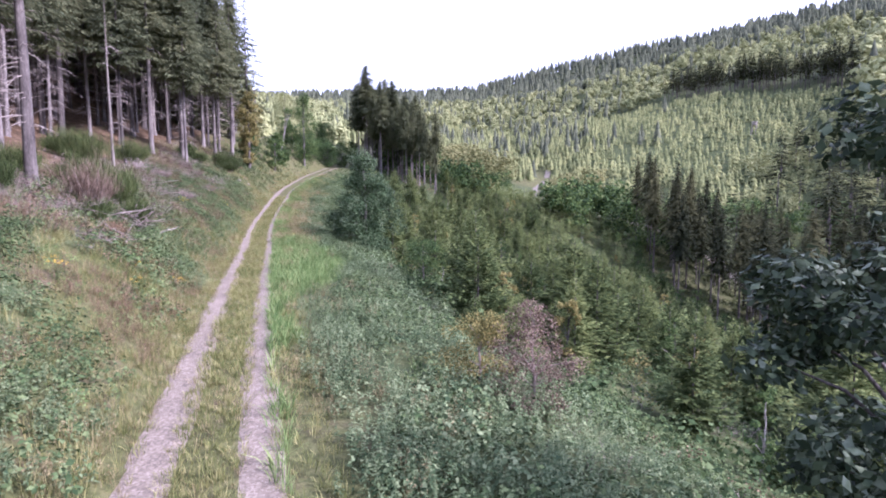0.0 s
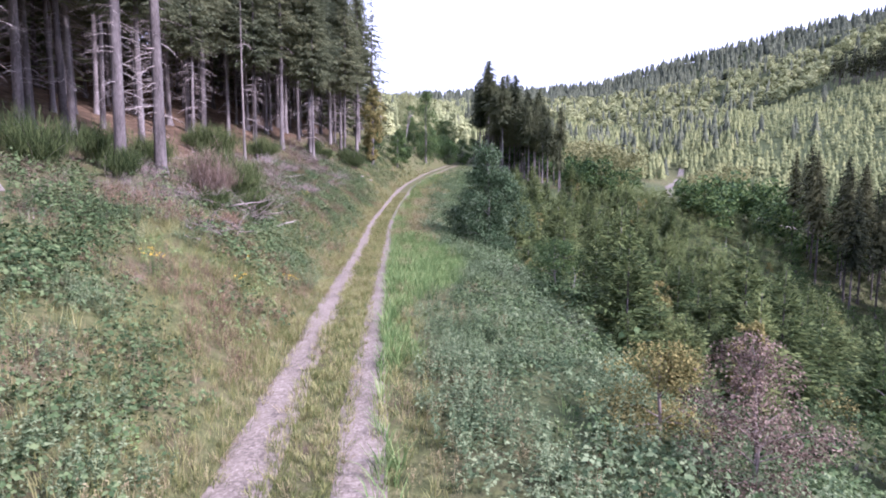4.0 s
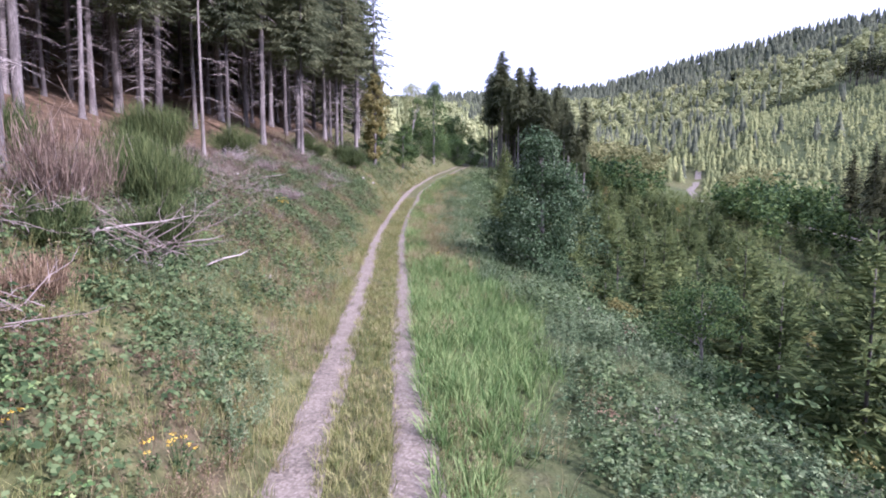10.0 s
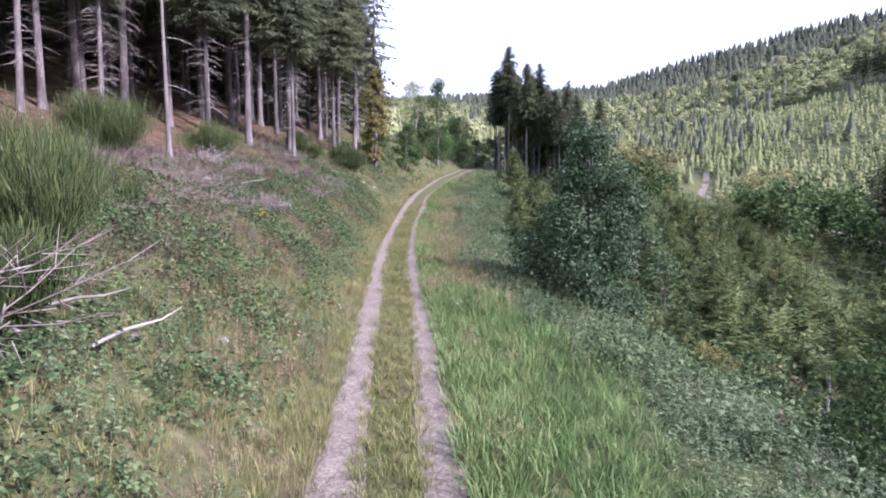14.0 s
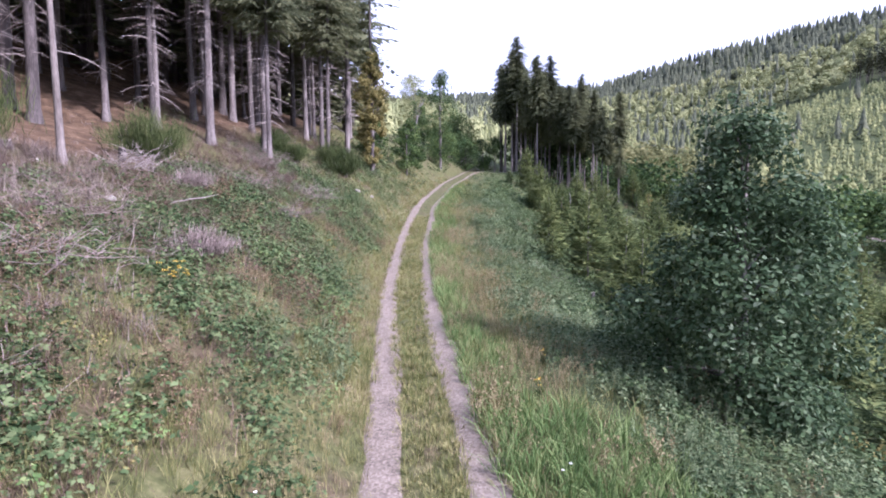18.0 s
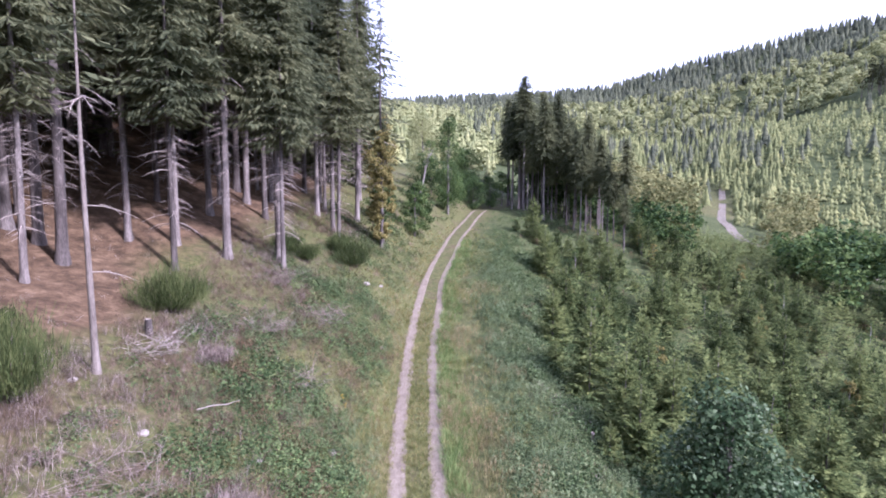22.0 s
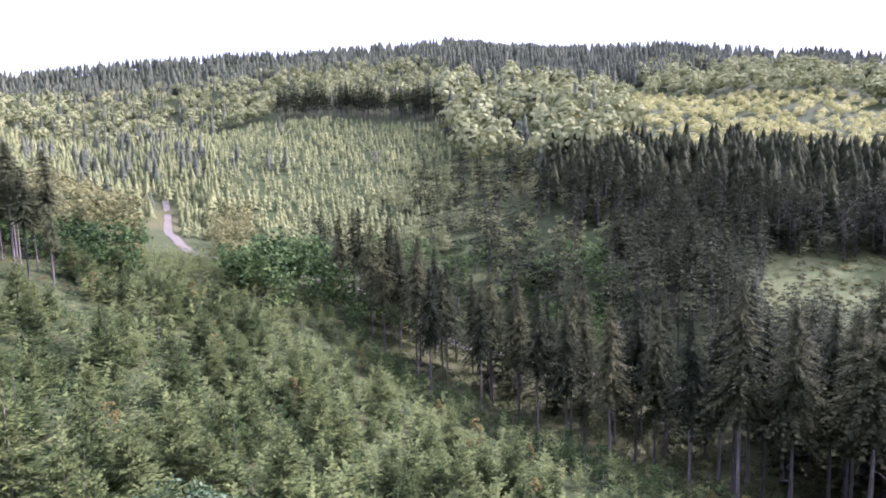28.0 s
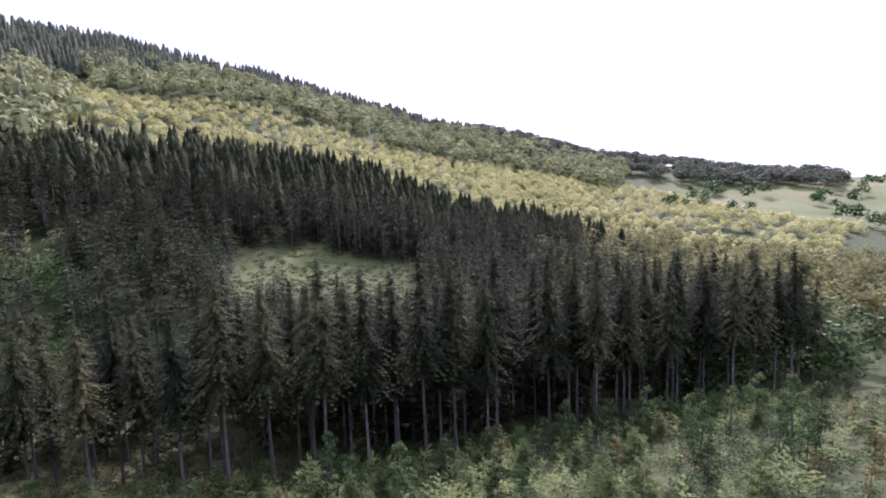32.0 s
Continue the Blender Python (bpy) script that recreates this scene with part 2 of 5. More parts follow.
def height(x, y):
    x, y = np.asarray(x, float), np.asarray(y, float)
    zt, u = np.interp(y, fine_y, line_z), x - np.interp(y, fine_y, line_x)
    bank = np.interp(u, BANK_U, BANK_Z)
    near = zt + np.where(u < 0, bank * np.interp(y, [0, 35, 45, 58, 64, 110, 150, 260], [1, 1, 1.12, 1.12, 1.33, 1.3, 0.85, 0.6]), bank * np.interp(y, [85, 122, 140], [1, 0.62, 0.6]))
    floor = np.where(y > 20, -23.5 + 0.085 * (np.minimum(y, 320) - 20), -23.5 + 0.05 * np.maximum(y - 20, -600))
    near = np.maximum(near, floor)
    r, th = np.hypot(x, y - 28), np.degrees(np.arctan2(x, y - 28))
    rf = np.minimum(np.where(th > 0, 88 / np.maximum(np.sin(np.radians(np.clip(th, 0.5, 179.5))), 0.05), 260), 260)
    ridge = 14.5 + 650 * np.tan(np.radians(np.interp(th, RIDGE_AT, RIDGE_EL)))
    t = np.clip((r - rf) / (650 - rf), 0, 1)
    far = near + (ridge - near) * t ** 1.25
    past = np.clip((r - 650) / 2500, 0, 1)
    z = far - past * (60 + np.maximum(ridge, 0) * 0.5)
    rough = np.clip((np.abs(u) - 1.6) / 3, 0, 1)
    return z + rough * (0.12 * lump(x, y, 0.9) + 0.28 * lump(x + 31, y, 3.1)) + np.clip((r - 150) / 200, 0, 1) * 5 * lump(x, y, 38)


def ground_at(x, y):
    return float(height(x, y))


# mesh building
def link_mesh(name, verts, faces, mats, smooth_shade=False, mat_index=None):
    me = bpy.data.meshes.new(name)
    verts = np.asarray(verts, np.float32).reshape(-1, 3)
    faces = np.asarray(faces, np.int32)
    k = faces.shape[1]
    me.vertices.add(len(verts))
    me.vertices.foreach_set("co", verts.ravel())
    me.loops.add(faces.size)
    me.loops.foreach_set("vertex_index", faces.ravel())
    me.polygons.add(len(faces))
    me.polygons.foreach_set("loop_start", np.arange(0, faces.size, k, dtype=np.int32))
    if smooth_shade:
        me.polygons.foreach_set("use_smooth", np.ones(len(faces), bool))
    for m in mats if isinstance(mats, (list, tuple)) else [mats]:
        me.materials.append(m)
    if mat_index is not None:
        me.polygons.foreach_set("material_index", np.asarray(mat_index, np.int32))
    me.update(calc_edges=True)
    me.validate()
    return me


def part(name, me, parent, label=""):
    ob = new(name, me)
    ob.parent = parent
    return tagged(ob, label) if label else ob


def stamp(template, places, turns, sizes, tilts=None):
    """Many copies of a template (verts, faces) as one set of verts and faces; sizes: one number or three for each."""
    v, f = template
    n = len(places)
    sizes = np.asarray(sizes, float).reshape(n, -1) * np.ones((n, 3))
    c, s = np.cos(turns)[:, None], np.sin(turns)[:, None]
    p = v[None] * sizes[:, None]
    x, y, z = p[..., 0], p[..., 1], p[..., 2]
    if tilts is not None:
        y, z = y * np.cos(tilts)[:, None] - z * np.sin(tilts)[:, None], y * np.sin(tilts)[:, None] + z * np.cos(tilts)[:, None]
    q = np.stack([x * c - y * s, x * s + y * c, z], -1) + np.asarray(places)[:, None]
    return q.reshape(-1, 3), (f[None] + (np.arange(n) * len(v))[:, None, None]).reshape(-1, f.shape[1])


def joined(sets):
    vs, fs, at = [], [], 0
    for v, f in sets:
        vs.append(v)
        fs.append(np.asarray(f) + at)
        at += len(v)
    return np.concatenate(vs), np.concatenate(fs)


def tube(points, radii, sides=8):
    """A tapering round bar along points: verts and four-cornered faces."""
    points, verts, faces = np.asarray(points, float), [], []
    for i, (p, r) in enumerate(zip(points, radii)):
        d = points[min(i + 1, len(points) - 1)] - points[max(i - 1, 0)]
        d = d / (np.linalg.norm(d) + 1e-9)
        a = np.cross(d, (0.31, 0.95, 0.05) if abs(d[1]) < 0.9 else (1, 0, 0))
        a /= np.linalg.norm(a)
        b = np.cross(d, a)
        ang = np.arange(sides) * 2 * np.pi / sides
        verts.append(p + r * (np.cos(ang)[:, None] * a + np.sin(ang)[:, None] * b))
        if i:
            k = np.arange(sides)
            o = (i - 1) * sides
            faces.append(np.stack([o + k, o + (k + 1) % sides, o + sides + (k + 1) % sides, o + sides + k], 1))
    return np.concatenate(verts), np.concatenate(faces)


def frond(rng, length, width, droop, sprays, hang=0.5):
    """One conifer branch along +x: pairs of pointed sprays on a drooping spine."""
    verts, faces = [], []
    for i in range(sprays):
        a = (i + 0.3) / sprays
        x, z = length * a, -droop * length * a * a
        for side in (-1, 1):
            w = width * (1 - 0.75 * a) * rng.uniform(0.7, 1.25)
            fx = length / sprays * rng.uniform(0.6, 1.1)
            o = len(verts)
            sag = -w * rng.uniform(0.3, 1.3) * hang
            verts += [(x, 0, z), (x + fx, 0, z - droop * length * 0.12), (x + fx * 0.8 + w * 0.6, side * w, z + sag), (x + fx * 0.25 + w * 0.45, side * w * 0.8, z + sag * 0.7)]
            faces.append((o, o + 1, o + 2, o + 3) if side > 0 else (o + 3, o + 2, o + 1, o))
    return np.array(verts), np.array(faces)


def conifer_crown(rng, tall, bottom, radius, whorls, per, sprays, droop, rise=0.0, power=0.85, ragged=0.25, hang=1.1, wide=1.0):
    """Whorls of fronds from height bottom to tall."""
    sets = []
    for i in range(whorls):
        a = (i + rng.uniform(-0.3, 0.3)) / whorls
        a = min(max(a, 0), 0.985)
        z = bottom + (tall - bottom) * a
        r = radius * ((1 - a) ** power + 0.04) * min(1, 0.45 + a * 5)
        for k in range(per):
            L = r * rng.uniform(1 - ragged * 1.6, 1 + ragged)
            f = frond(rng, L, (0.16 * L + 0.12 * radius * 0.5) * wide, droop * rng.uniform(0.5, 1.4) * (1 - 0.5 * a), sprays, hang)
            up = rise * (0.4 + a)
            sets.append(stamp(f, [(0, 0, z + rng.uniform(-0.9, 0.9) * (tall - bottom) / whorls)], np.array([rng.uniform(0, 2 * np.pi)]), [1], None))
            v = sets[-1][0]
            v[:, 2] += np.hypot(v[:, 0], v[:, 1]) * up
    return joined(sets)


def hanging_branch(r, length, pairs):
    """An old spruce branch along +x: a sagging spine hung with slim pointed twigs."""
    v, f = [], []

    def blade(p, d, n, w):
        o = len(v)
        v.extend([p, p + d * 0.4 + n * w, p + d, p + d * 0.4 - n * w])
        f.append((o, o + 1, o + 2, o + 3))

    sag = r.uniform(0.25, 0.6)
    spine = lambda a: np.array([length * a, 0.0, -length * sag * a * (1.15 - 0.55 * a)])
    for k in range(3):
        blade(spine(k / 3), (spine((k + 1) / 3) - spine(k / 3)) * 1.2, np.array([0, 1.0, 0]), 0.05)
    for k in range(pairs):
        a = 0.12 + 0.86 * (k + r.uniform(-0.3, 0.3)) / pairs
        for s_ in (-1, 1):
            q = (0.3 + 0.16 * length * (1 - 0.6 * a)) * r.uniform(0.7, 1.35)
            d = np.array([r.uniform(0.35, 0.75), s_ * r.uniform(0.35, 0.8), -r.uniform(0.15, 0.85)]) * q
            blade(spine(a), d, np.array([r.uniform(-0.7, 0.7), r.uniform(-0.7, 0.7), r.uniform(-0.3, 0.6)]), 0.045 + 0.02 * length)
    return np.array(v), np.array(f)


def hanging_crown(r, tall, bottom, radius, whorls=44, per=11):
    sets = []
    for i in range(whorls):
        a = min(max((i + r.uniform(-0.3, 0.3)) / whorls, 0), 0.985)
        reach = radius * ((1 - a) ** 0.75 + 0.04) * min(1, 0.5 + a * 5)
        for k in range(per):
            L = reach * r.uniform(0.5, 1.3) + 0.15
            z = bottom + (tall - bottom) * a + r.uniform(-0.9, 0.9) * (tall - bottom) / whorls
            sets.append(stamp(hanging_branch(r, L, 4 + int(L * 3.2)), [(0, 0, z)], np.array([r.uniform(0, 6.28)]), [1]))
    return joined(sets)


def leaf_cloud(rng, centres, radii, count, size, flat=0.8):
    """Leaves (folded quads) scattered on and in blobs round the centres."""
    centres, radii = np.asarray(centres, float), np.asarray(radii, float)
    pick = rng.choice(len(centres), count, p=radii ** 2 / (radii ** 2).sum())
    d = rng.normal(size=(count, 3))
    d /= np.linalg.norm(d, axis=1)[:, None]
    rr = radii[pick] * rng.uniform(0.35, 1.08, count) ** 0.6
    p = centres[pick] + d * rr[:, None] * (1, 1, flat)
    nrm = d * 0.6 + rng.normal(size=(count, 3)) * 0.5 + (0, 0, 0.5)
    nrm /= np.linalg.norm(nrm, axis=1)[:, None]
    a = np.cross(nrm, rng.normal(size=(count, 3)))
    a /= np.linalg.norm(a, axis=1)[:, None]
    b = np.cross(nrm, a)
    s = size * rng.uniform(0.6, 1.4, count)[:, None]
    quad = np.stack([p - a * s, p + b * s * 0.6 - nrm * s * 0.15, p + a * s, p - b * s * 0.6 - nrm * s * 0.15], 1)
    return quad.reshape(-1, 3), np.arange(4 * count).reshape(-1, 4)


# ground: one sheet to the horizon, finer near the track
def spaced(stops):
    out = [stops[0][0]]
    for (a, _), (b, step) in zip(stops, stops[1:]):
        n = max(1, round((b - a) / step))
        out += list(a + (b - a) * (np.arange(n) + 1) / n)
    return np.array(out)


gx = spaced([(-4500, 0), (-1500, 600), (-300, 100), (-60, 12), (-22, 1.6), (16, 0.38), (50, 1.7), (130, 6), (700, 14), (1500, 80), (4500, 600)])
gy = spaced([(-4500, 0), (-1500, 600), (-700, 100), (-120, 18), (-12, 4), (62, 0.45), (130, 1.6), (400, 8), (800, 14), (1500, 80), (4500, 600)])
X, Y = np.meshgrid(gx, gy)
Z = height(X, Y)
nx, ny = len(gx), len(gy)
idx = np.arange(nx * ny).reshape(ny, nx)
quads = np.stack([idx[:-1, :-1], idx[:-1, 1:], idx[1:, 1:], idx[1:, :-1]], -1).reshape(-1, 4)


def ground_material():
    m = bpy.data.materials.new("hillside_soil_and_turf")
    m.use_nodes = True
    n, l = m.node_tree.nodes, m.node_tree.links
    b = n["Principled BSDF"]
    b.inputs["Roughness"].default_value = 0.95
    b.inputs["Specular IOR Level"].default_value = 0.15
    at = n.new("ShaderNodeAttribute")
    at.attribute_name = "cover"
    sep = n.new("ShaderNodeSeparateColor")
    l.new(at.outputs["Color"], sep.inputs[0])
    geo = n.new("ShaderNodeNewGeometry")

    def noisy(scale, stops):
        t = n.new("ShaderNodeTexNoise")
        t.inputs["Scale"].default_value, t.inputs["Detail"].default_value, t.inputs["Roughness"].default_value = scale, 9.0, 0.7
        l.new(geo.outputs["Position"], t.inputs["Vector"])
        r = n.new("ShaderNodeValToRGB")
        for k, (p, rgb) in enumerate(stops):
            e = r.color_ramp.elements[k] if k < 2 else r.color_ramp.elements.new(p)
            e.position, e.color = p, (*rgb, 1)
        l.new(t.outputs["Fac"], r.inputs[0])
        return r.outputs[0]

    turf = noisy(2.6, [(0.3, (0.032, 0.04, 0.014)), (0.5, (0.085, 0.092, 0.034)), (0.7, (0.16, 0.15, 0.068))])
    litter = noisy(1.1, [(0.3, (0.034, 0.025, 0.016)), (0.5, (0.1, 0.067, 0.041)), (0.7, (0.205, 0.144, 0.09))])
    meadow = noisy(0.9, [(0.3, (0.022, 0.034, 0.012)), (0.5, (0.05, 0.066, 0.024)), (0.7, (0.105, 0.11, 0.045))])
    field = noisy(0.015, [(0.3, (0.07, 0.095, 0.03)), (0.5, (0.12, 0.14, 0.05)), (0.7, (0.19, 0.165, 0.08))])
    rusty = noisy(1.7, [(0.3, (0.04, 0.032, 0.022)), (0.5, (0.1, 0.072, 0.048)), (0.7, (0.18, 0.13, 0.09))])
    where = noisy(0.55, [(0.5, (0, 0, 0)), (0.66, (0.8, 0.8, 0.8))])
    spots = n.new("ShaderNodeMix")
    spots.data_type = "RGBA"
    l.new(where, spots.inputs["Factor"])
    l.new(turf, spots.inputs["A"])
    l.new(rusty, spots.inputs["B"])
    c = spots.outputs["Result"]
    for k, other in enumerate((litter, meadow, field)):
        mix = n.new("ShaderNodeMix")
        mix.data_type = "RGBA"
        l.new(sep.outputs[k], mix.inputs["Factor"])
        l.new(c, mix.inputs["A"])
        l.new(other, mix.inputs["B"])
        c = mix.outputs["Result"]
    l.new(c, b.inputs["Base Color"])
    t = n.new("ShaderNodeTexNoise")
    t.inputs["Scale"].default_value, t.inputs["Detail"].default_value = 6.0, 8.0
    l.new(geo.outputs["Position"], t.inputs["Vector"])
    u = n.new("ShaderNodeBump")
    u.inputs["Strength"].default_value, u.inputs["Distance"].default_value = 0.9, 0.12
    l.new(t.outputs["Fac"], u.inputs["Height"])
    l.new(u.outputs[0], b.inputs["Normal"])
    return m


def side(x, y):
    """Metres to the right of the middle of the track."""
    return np.asarray(x) - np.interp(y, fine_y, line_x)


def polar(x, y):
    return np.hypot(x, y - 28), np.degrees(np.arctan2(x, y - 28))


me = link_mesh("ground", np.stack([X, Y, Z], -1).reshape(-1, 3), quads, ground_material(), True)
u = side(X, Y)
R, TH = polar(X, Y)
wob = 2.2 * lump(X, Y, 2.3)
litter = np.clip((-u - 13 + wob) / 3, 0, 1) * (Y < 95) * np.clip((Y - 8) / 10, 0, 1)
meadow = np.clip((X - 88 + wob) / 10, 0, 1) * (R < 760) + ((TH > -25) & (TH < 12) & (R > 130) & (R < 760))
meadow = np.clip(meadow + 0.9 * np.clip((u - 1.6 + 0.3 * wob) / 2.5, 0, 1) * (X < 110) * (np.abs(Y) < 200), 0, 1)
edge = np.interp(Y, [-90, -50, -20, 0, 40, 80, 125, 150], [92, 80, 69, 62, 60, 61, 68, 75])
floor_ = np.clip((X - edge + 5 + wob) / 4, 0, 1) * np.clip((edge + 34 - X) / 5, 0, 1) * (Y < 112) * (Y > -75)
floor_ = np.maximum(floor_, ((TH > 67) & (TH < 120) & (R > 194 + wob) & (R < 300)) * 1.0)
litter = np.maximum(litter, 0.3 * floor_)
field = np.clip((R - 382 - 25 * lump(X, Y, 40)) / 8, 0, 1) * np.clip((TH - 122) / 3, 0, 1)
field = np.maximum(field, ((TH > 80) & (TH < 98) & (R > 145) & (R < 190 + wob)) * 0.6)
cover = me.attributes.new("cover", "FLOAT_COLOR", "POINT")
cover.data.foreach_set("color", np.stack([np.clip(litter, 0, 1), meadow * (1 - litter), field, np.ones_like(field)], -1).astype(np.float32).ravel())
tagged(new("ground", me), "rough grassy hillside sloping across a wooded valley", "ground", kind="structure")


# the track: two gravel ruts, turf creeping over their edges
def rut_material():
    m = bpy.data.materials.new("rut_gravel_and_turf")
    m.use_nodes = True
    n, l = m.node_tree.nodes, m.node_tree.links
    b = n["Principled BSDF"]
    b.inputs["Roughness"].default_value = 0.95
    b.inputs["Specular IOR Level"].default_value = 0.15
    geo = n.new("ShaderNodeNewGeometry")

    def tex(scale, detail, rough=0.6):
        t = n.new("ShaderNodeTexNoise")
        t.inputs["Scale"].default_value, t.inputs["Detail"].default_value, t.inputs["Roughness"].default_value = scale, detail, rough
        l.new(geo.outputs["Position"], t.inputs["Vector"])
        return t.outputs["Fac"]

    def ramp(value, stops):
        r = n.new("ShaderNodeValToRGB")
        for k, (p, rgb) in enumerate(stops):
            e = r.color_ramp.elements[k] if k < 2 else r.color_ramp.elements.new(p)
            e.position, e.color = p, (*rgb, 1)
        l.new(value, r.inputs[0])
        return r.outputs[0]

    def mixed(factor, a, c):
        q = n.new("ShaderNodeMix")
        q.data_type = "RGBA"
        if isinstance(factor, float):
            q.inputs["Factor"].default_value = factor
        else:
            l.new(factor, q.inputs["Factor"])
        l.new(a, q.inputs["A"])
        l.new(c, q.inputs["B"])
        return q.outputs["Result"]

    dust = ramp(tex(1.3, 7, 0.7), [(0.3, (0.115, 0.094, 0.07)), (0.5, (0.205, 0.168, 0.128)), (0.7, (0.295, 0.248, 0.195))])
    vor = n.new("ShaderNodeTexVoronoi")
    vor.inputs["Scale"].default_value = 22.0
    l.new(geo.outputs["Position"], vor.inputs["Vector"])
    grit = ramp(vor.outputs["Color"], [(0.15, (0.06, 0.051, 0.04)), (0.55, (0.19, 0.163, 0.132)), (0.95, (0.38, 0.332, 0.275))])
    gravel = mixed(0.45, dust, grit)
    turf = ramp(tex(2.6, 9, 0.7), [(0.3, (0.045, 0.045, 0.022)), (0.5, (0.125, 0.115, 0.058)), (0.7, (0.25, 0.2, 0.115))])
    at = n.new("ShaderNodeAttribute")
    at.attribute_name = "edge"
    add = n.new("ShaderNodeMath")
    add.operation = "ADD"
    two = n.new("ShaderNodeMath")
    two.operation = "MULTIPLY_ADD"
    two.inputs[1].default_value = 1.0
    l.new(tex(3.2, 8, 0.75), two.inputs[0])
    l.new(at.outputs["Fac"], two.inputs[2])
    l.new(two.outputs[0], add.inputs[0])
    clods = n.new("ShaderNodeMath")
    clods.operation = "MULTIPLY"
    clods.inputs[1].default_value = 0.45
    l.new(tex(13.0, 4), clods.inputs[0])
    l.new(clods.outputs[0], add.inputs[1])
    cover = ramp(add.outputs[0], [(0.0, (0, 0, 0)), (0.5, (0, 0, 0))])
    r = cover.node.color_ramp
    r.elements[0].position, r.elements[1].position, r.elements[1].color = 1.0, 1.12, (1, 1, 1, 1)
    half = n.new("ShaderNodeMath")
    half.operation = "MULTIPLY"
    half.inputs[1].default_value = 1.0
    l.new(cover, half.inputs[0])
    l.new(mixed(half.outputs[0], gravel, turf), b.inputs["Base Color"])
    u = n.new("ShaderNodeBump")
    u.inputs["Strength"].default_value, u.inputs["Distance"].default_value = 0.8, 0.03
    l.new(tex(30.0, 6), u.inputs["Height"])
    l.new(u.outputs[0], b.inputs["Normal"])
    return m


RUTMAT = rut_material()


def rut(offset, name):
    ys = np.arange(-8, 128, 0.25)
    xc = np.interp(ys, fine_y, line_x)
    cols = np.linspace(-1, 1, 13)
    w = 0.285 + 0.03 * np.sin(ys * 0.7 + offset * 3) + 0.03 * np.sin(ys * 1.9 + offset)
    w = w * np.clip((112 - ys) / 50, 0.2, 1) + (0.09 if offset < 0 else 0.02) * np.clip((26 - ys) / 10, 0, 1)
    mid = offset + 0.06 * np.sin(ys * 0.35 + offset)
    px = (xc + mid)[:, None] + cols * (w + 0.16)[:, None]
    pz = height(px, ys[:, None] + px * 0) + 0.026 - 0.045 * np.clip(np.abs(cols) - 0.55, 0, 1) ** 1.5 * 2.6
    v = np.stack([px, ys[:, None] + px * 0, pz], -1)
    i = np.arange(v.shape[0] * 13).reshape(-1, 13)
    f = np.stack([i[:-1, :-1], i[:-1, 1:], i[1:, 1:], i[1:, :-1]], -1).reshape(-1, 4)
    me = link_mesh(name, v.reshape(-1, 3), f, RUTMAT, True)
    e = me.attributes.new("edge", "FLOAT", "POINT")
    e.data.foreach_set("value", (0.02 + np.abs(cols * (w + 0.16)[:, None]) / w[:, None] * 0.36 + 0.3 * np.clip((ys - 42) / 40, 0, 1)[:, None]).astype(np.float32).ravel())
    return new(name, me)


for offset, name in ((-0.92, "road_rut"), (0.92, "road_rut")):
    tagged(rut(offset, name), "pale gravel wheel rut of a grassy forest track", "road", kind="structure")
rng = np.random.default_rng(5)


def place(x, y, turn=0.0, size=1.0, lean=0.0, sink=0.05, up=1.0):
    return Matrix.LocRotScale((x, y, ground_at(x, y) - sink), Euler((radians(lean), 0, turn)), (size, size, size * up))


def settle(thing, m):
    thing.matrix_basis = m
    return thing


def sow(n, x, y, ok, gap, start=()):
    """Up to n spots in a box, where ok(x, y, side) holds, at least gap apart."""
    out = list(start)
    for _ in range(n * 60):
        a, b = rng.uniform(*x), rng.uniform(*y)
        if ok(a, b, float(side(a, b))) and all((a - p) ** 2 + (b - q) ** 2 > gap * gap for p, q in out):
            out.append((a, b))
            if len(out) >= n:
                break
    return out


def spread(stock, spots, sizes, lean=0.0, group=""):
    """The stock and its copies on the spots."""
    for o in stock:
        if group:
            tagged(o, group=group)
    for k, (x, y) in enumerate(spots):
        m = place(x, y, rng.uniform(0, 6.28), rng.uniform(*sizes), rng.uniform(-lean, lean))
        settle(stock[k], m) if k < len(stock) else copy_thing(stock[rng.integers(len(stock))], m)


# dead side branches: three shapes shared by all trunks
def dead_branch(seed):
    r = np.random.default_rng(seed)
    sets = [tube([(0, 0, 0), (0.5, 0, -0.04), (1.0, 0.03, -0.22), (1.35, 0.05, -0.42)], [0.02, 0.015, 0.009, 0.003], 4)]
    for k in range(5):
        x = r.uniform(0.35, 1.15)
        q = np.array([x, 0, -0.3 * x * x + 0.06])
        d = np.array([r.uniform(0.1, 0.3), r.choice([-1, 1]) * r.uniform(0.15, 0.4), r.uniform(-0.3, 0.0)])
        sets.append(tube([q, q + d * 0.6, q + d], [0.008, 0.005, 0.002], 4))
    return link_mesh("dead_branch", *joined(sets), DEADWOOD)


DEAD = [dead_branch(s) for s in (1, 2, 3)]


def dead_twigs(seed, n, low, high):
    """A tangle of thin dead branches round a trunk."""
    r = np.random.default_rng(seed)
    sets = []
    for k in range(n):
        L = r.uniform(0.5, 1.9)
        b = [tube([(0, 0, 0), (L * 0.5, 0.05 * L, -0.08 * L), (L, 0, -0.3 * L)], [0.014, 0.009, 0.003], 4)]
        for j in range(3):
            q = L * r.uniform(0.3, 0.9)
            p = np.array([q, 0.03, -0.3 * q * q / L])
            b.append(tube([p, p + np.array([r.uniform(0.1, 0.35), r.uniform(-0.4, 0.4), r.uniform(-0.35, 0.0)]) * L * 0.7], [0.006, 0.002], 3))
        sets.append(stamp(joined(b), [(0, 0, r.uniform(low, high))], np.array([r.uniform(0, 6.28)]), [1]))
    return joined(sets)


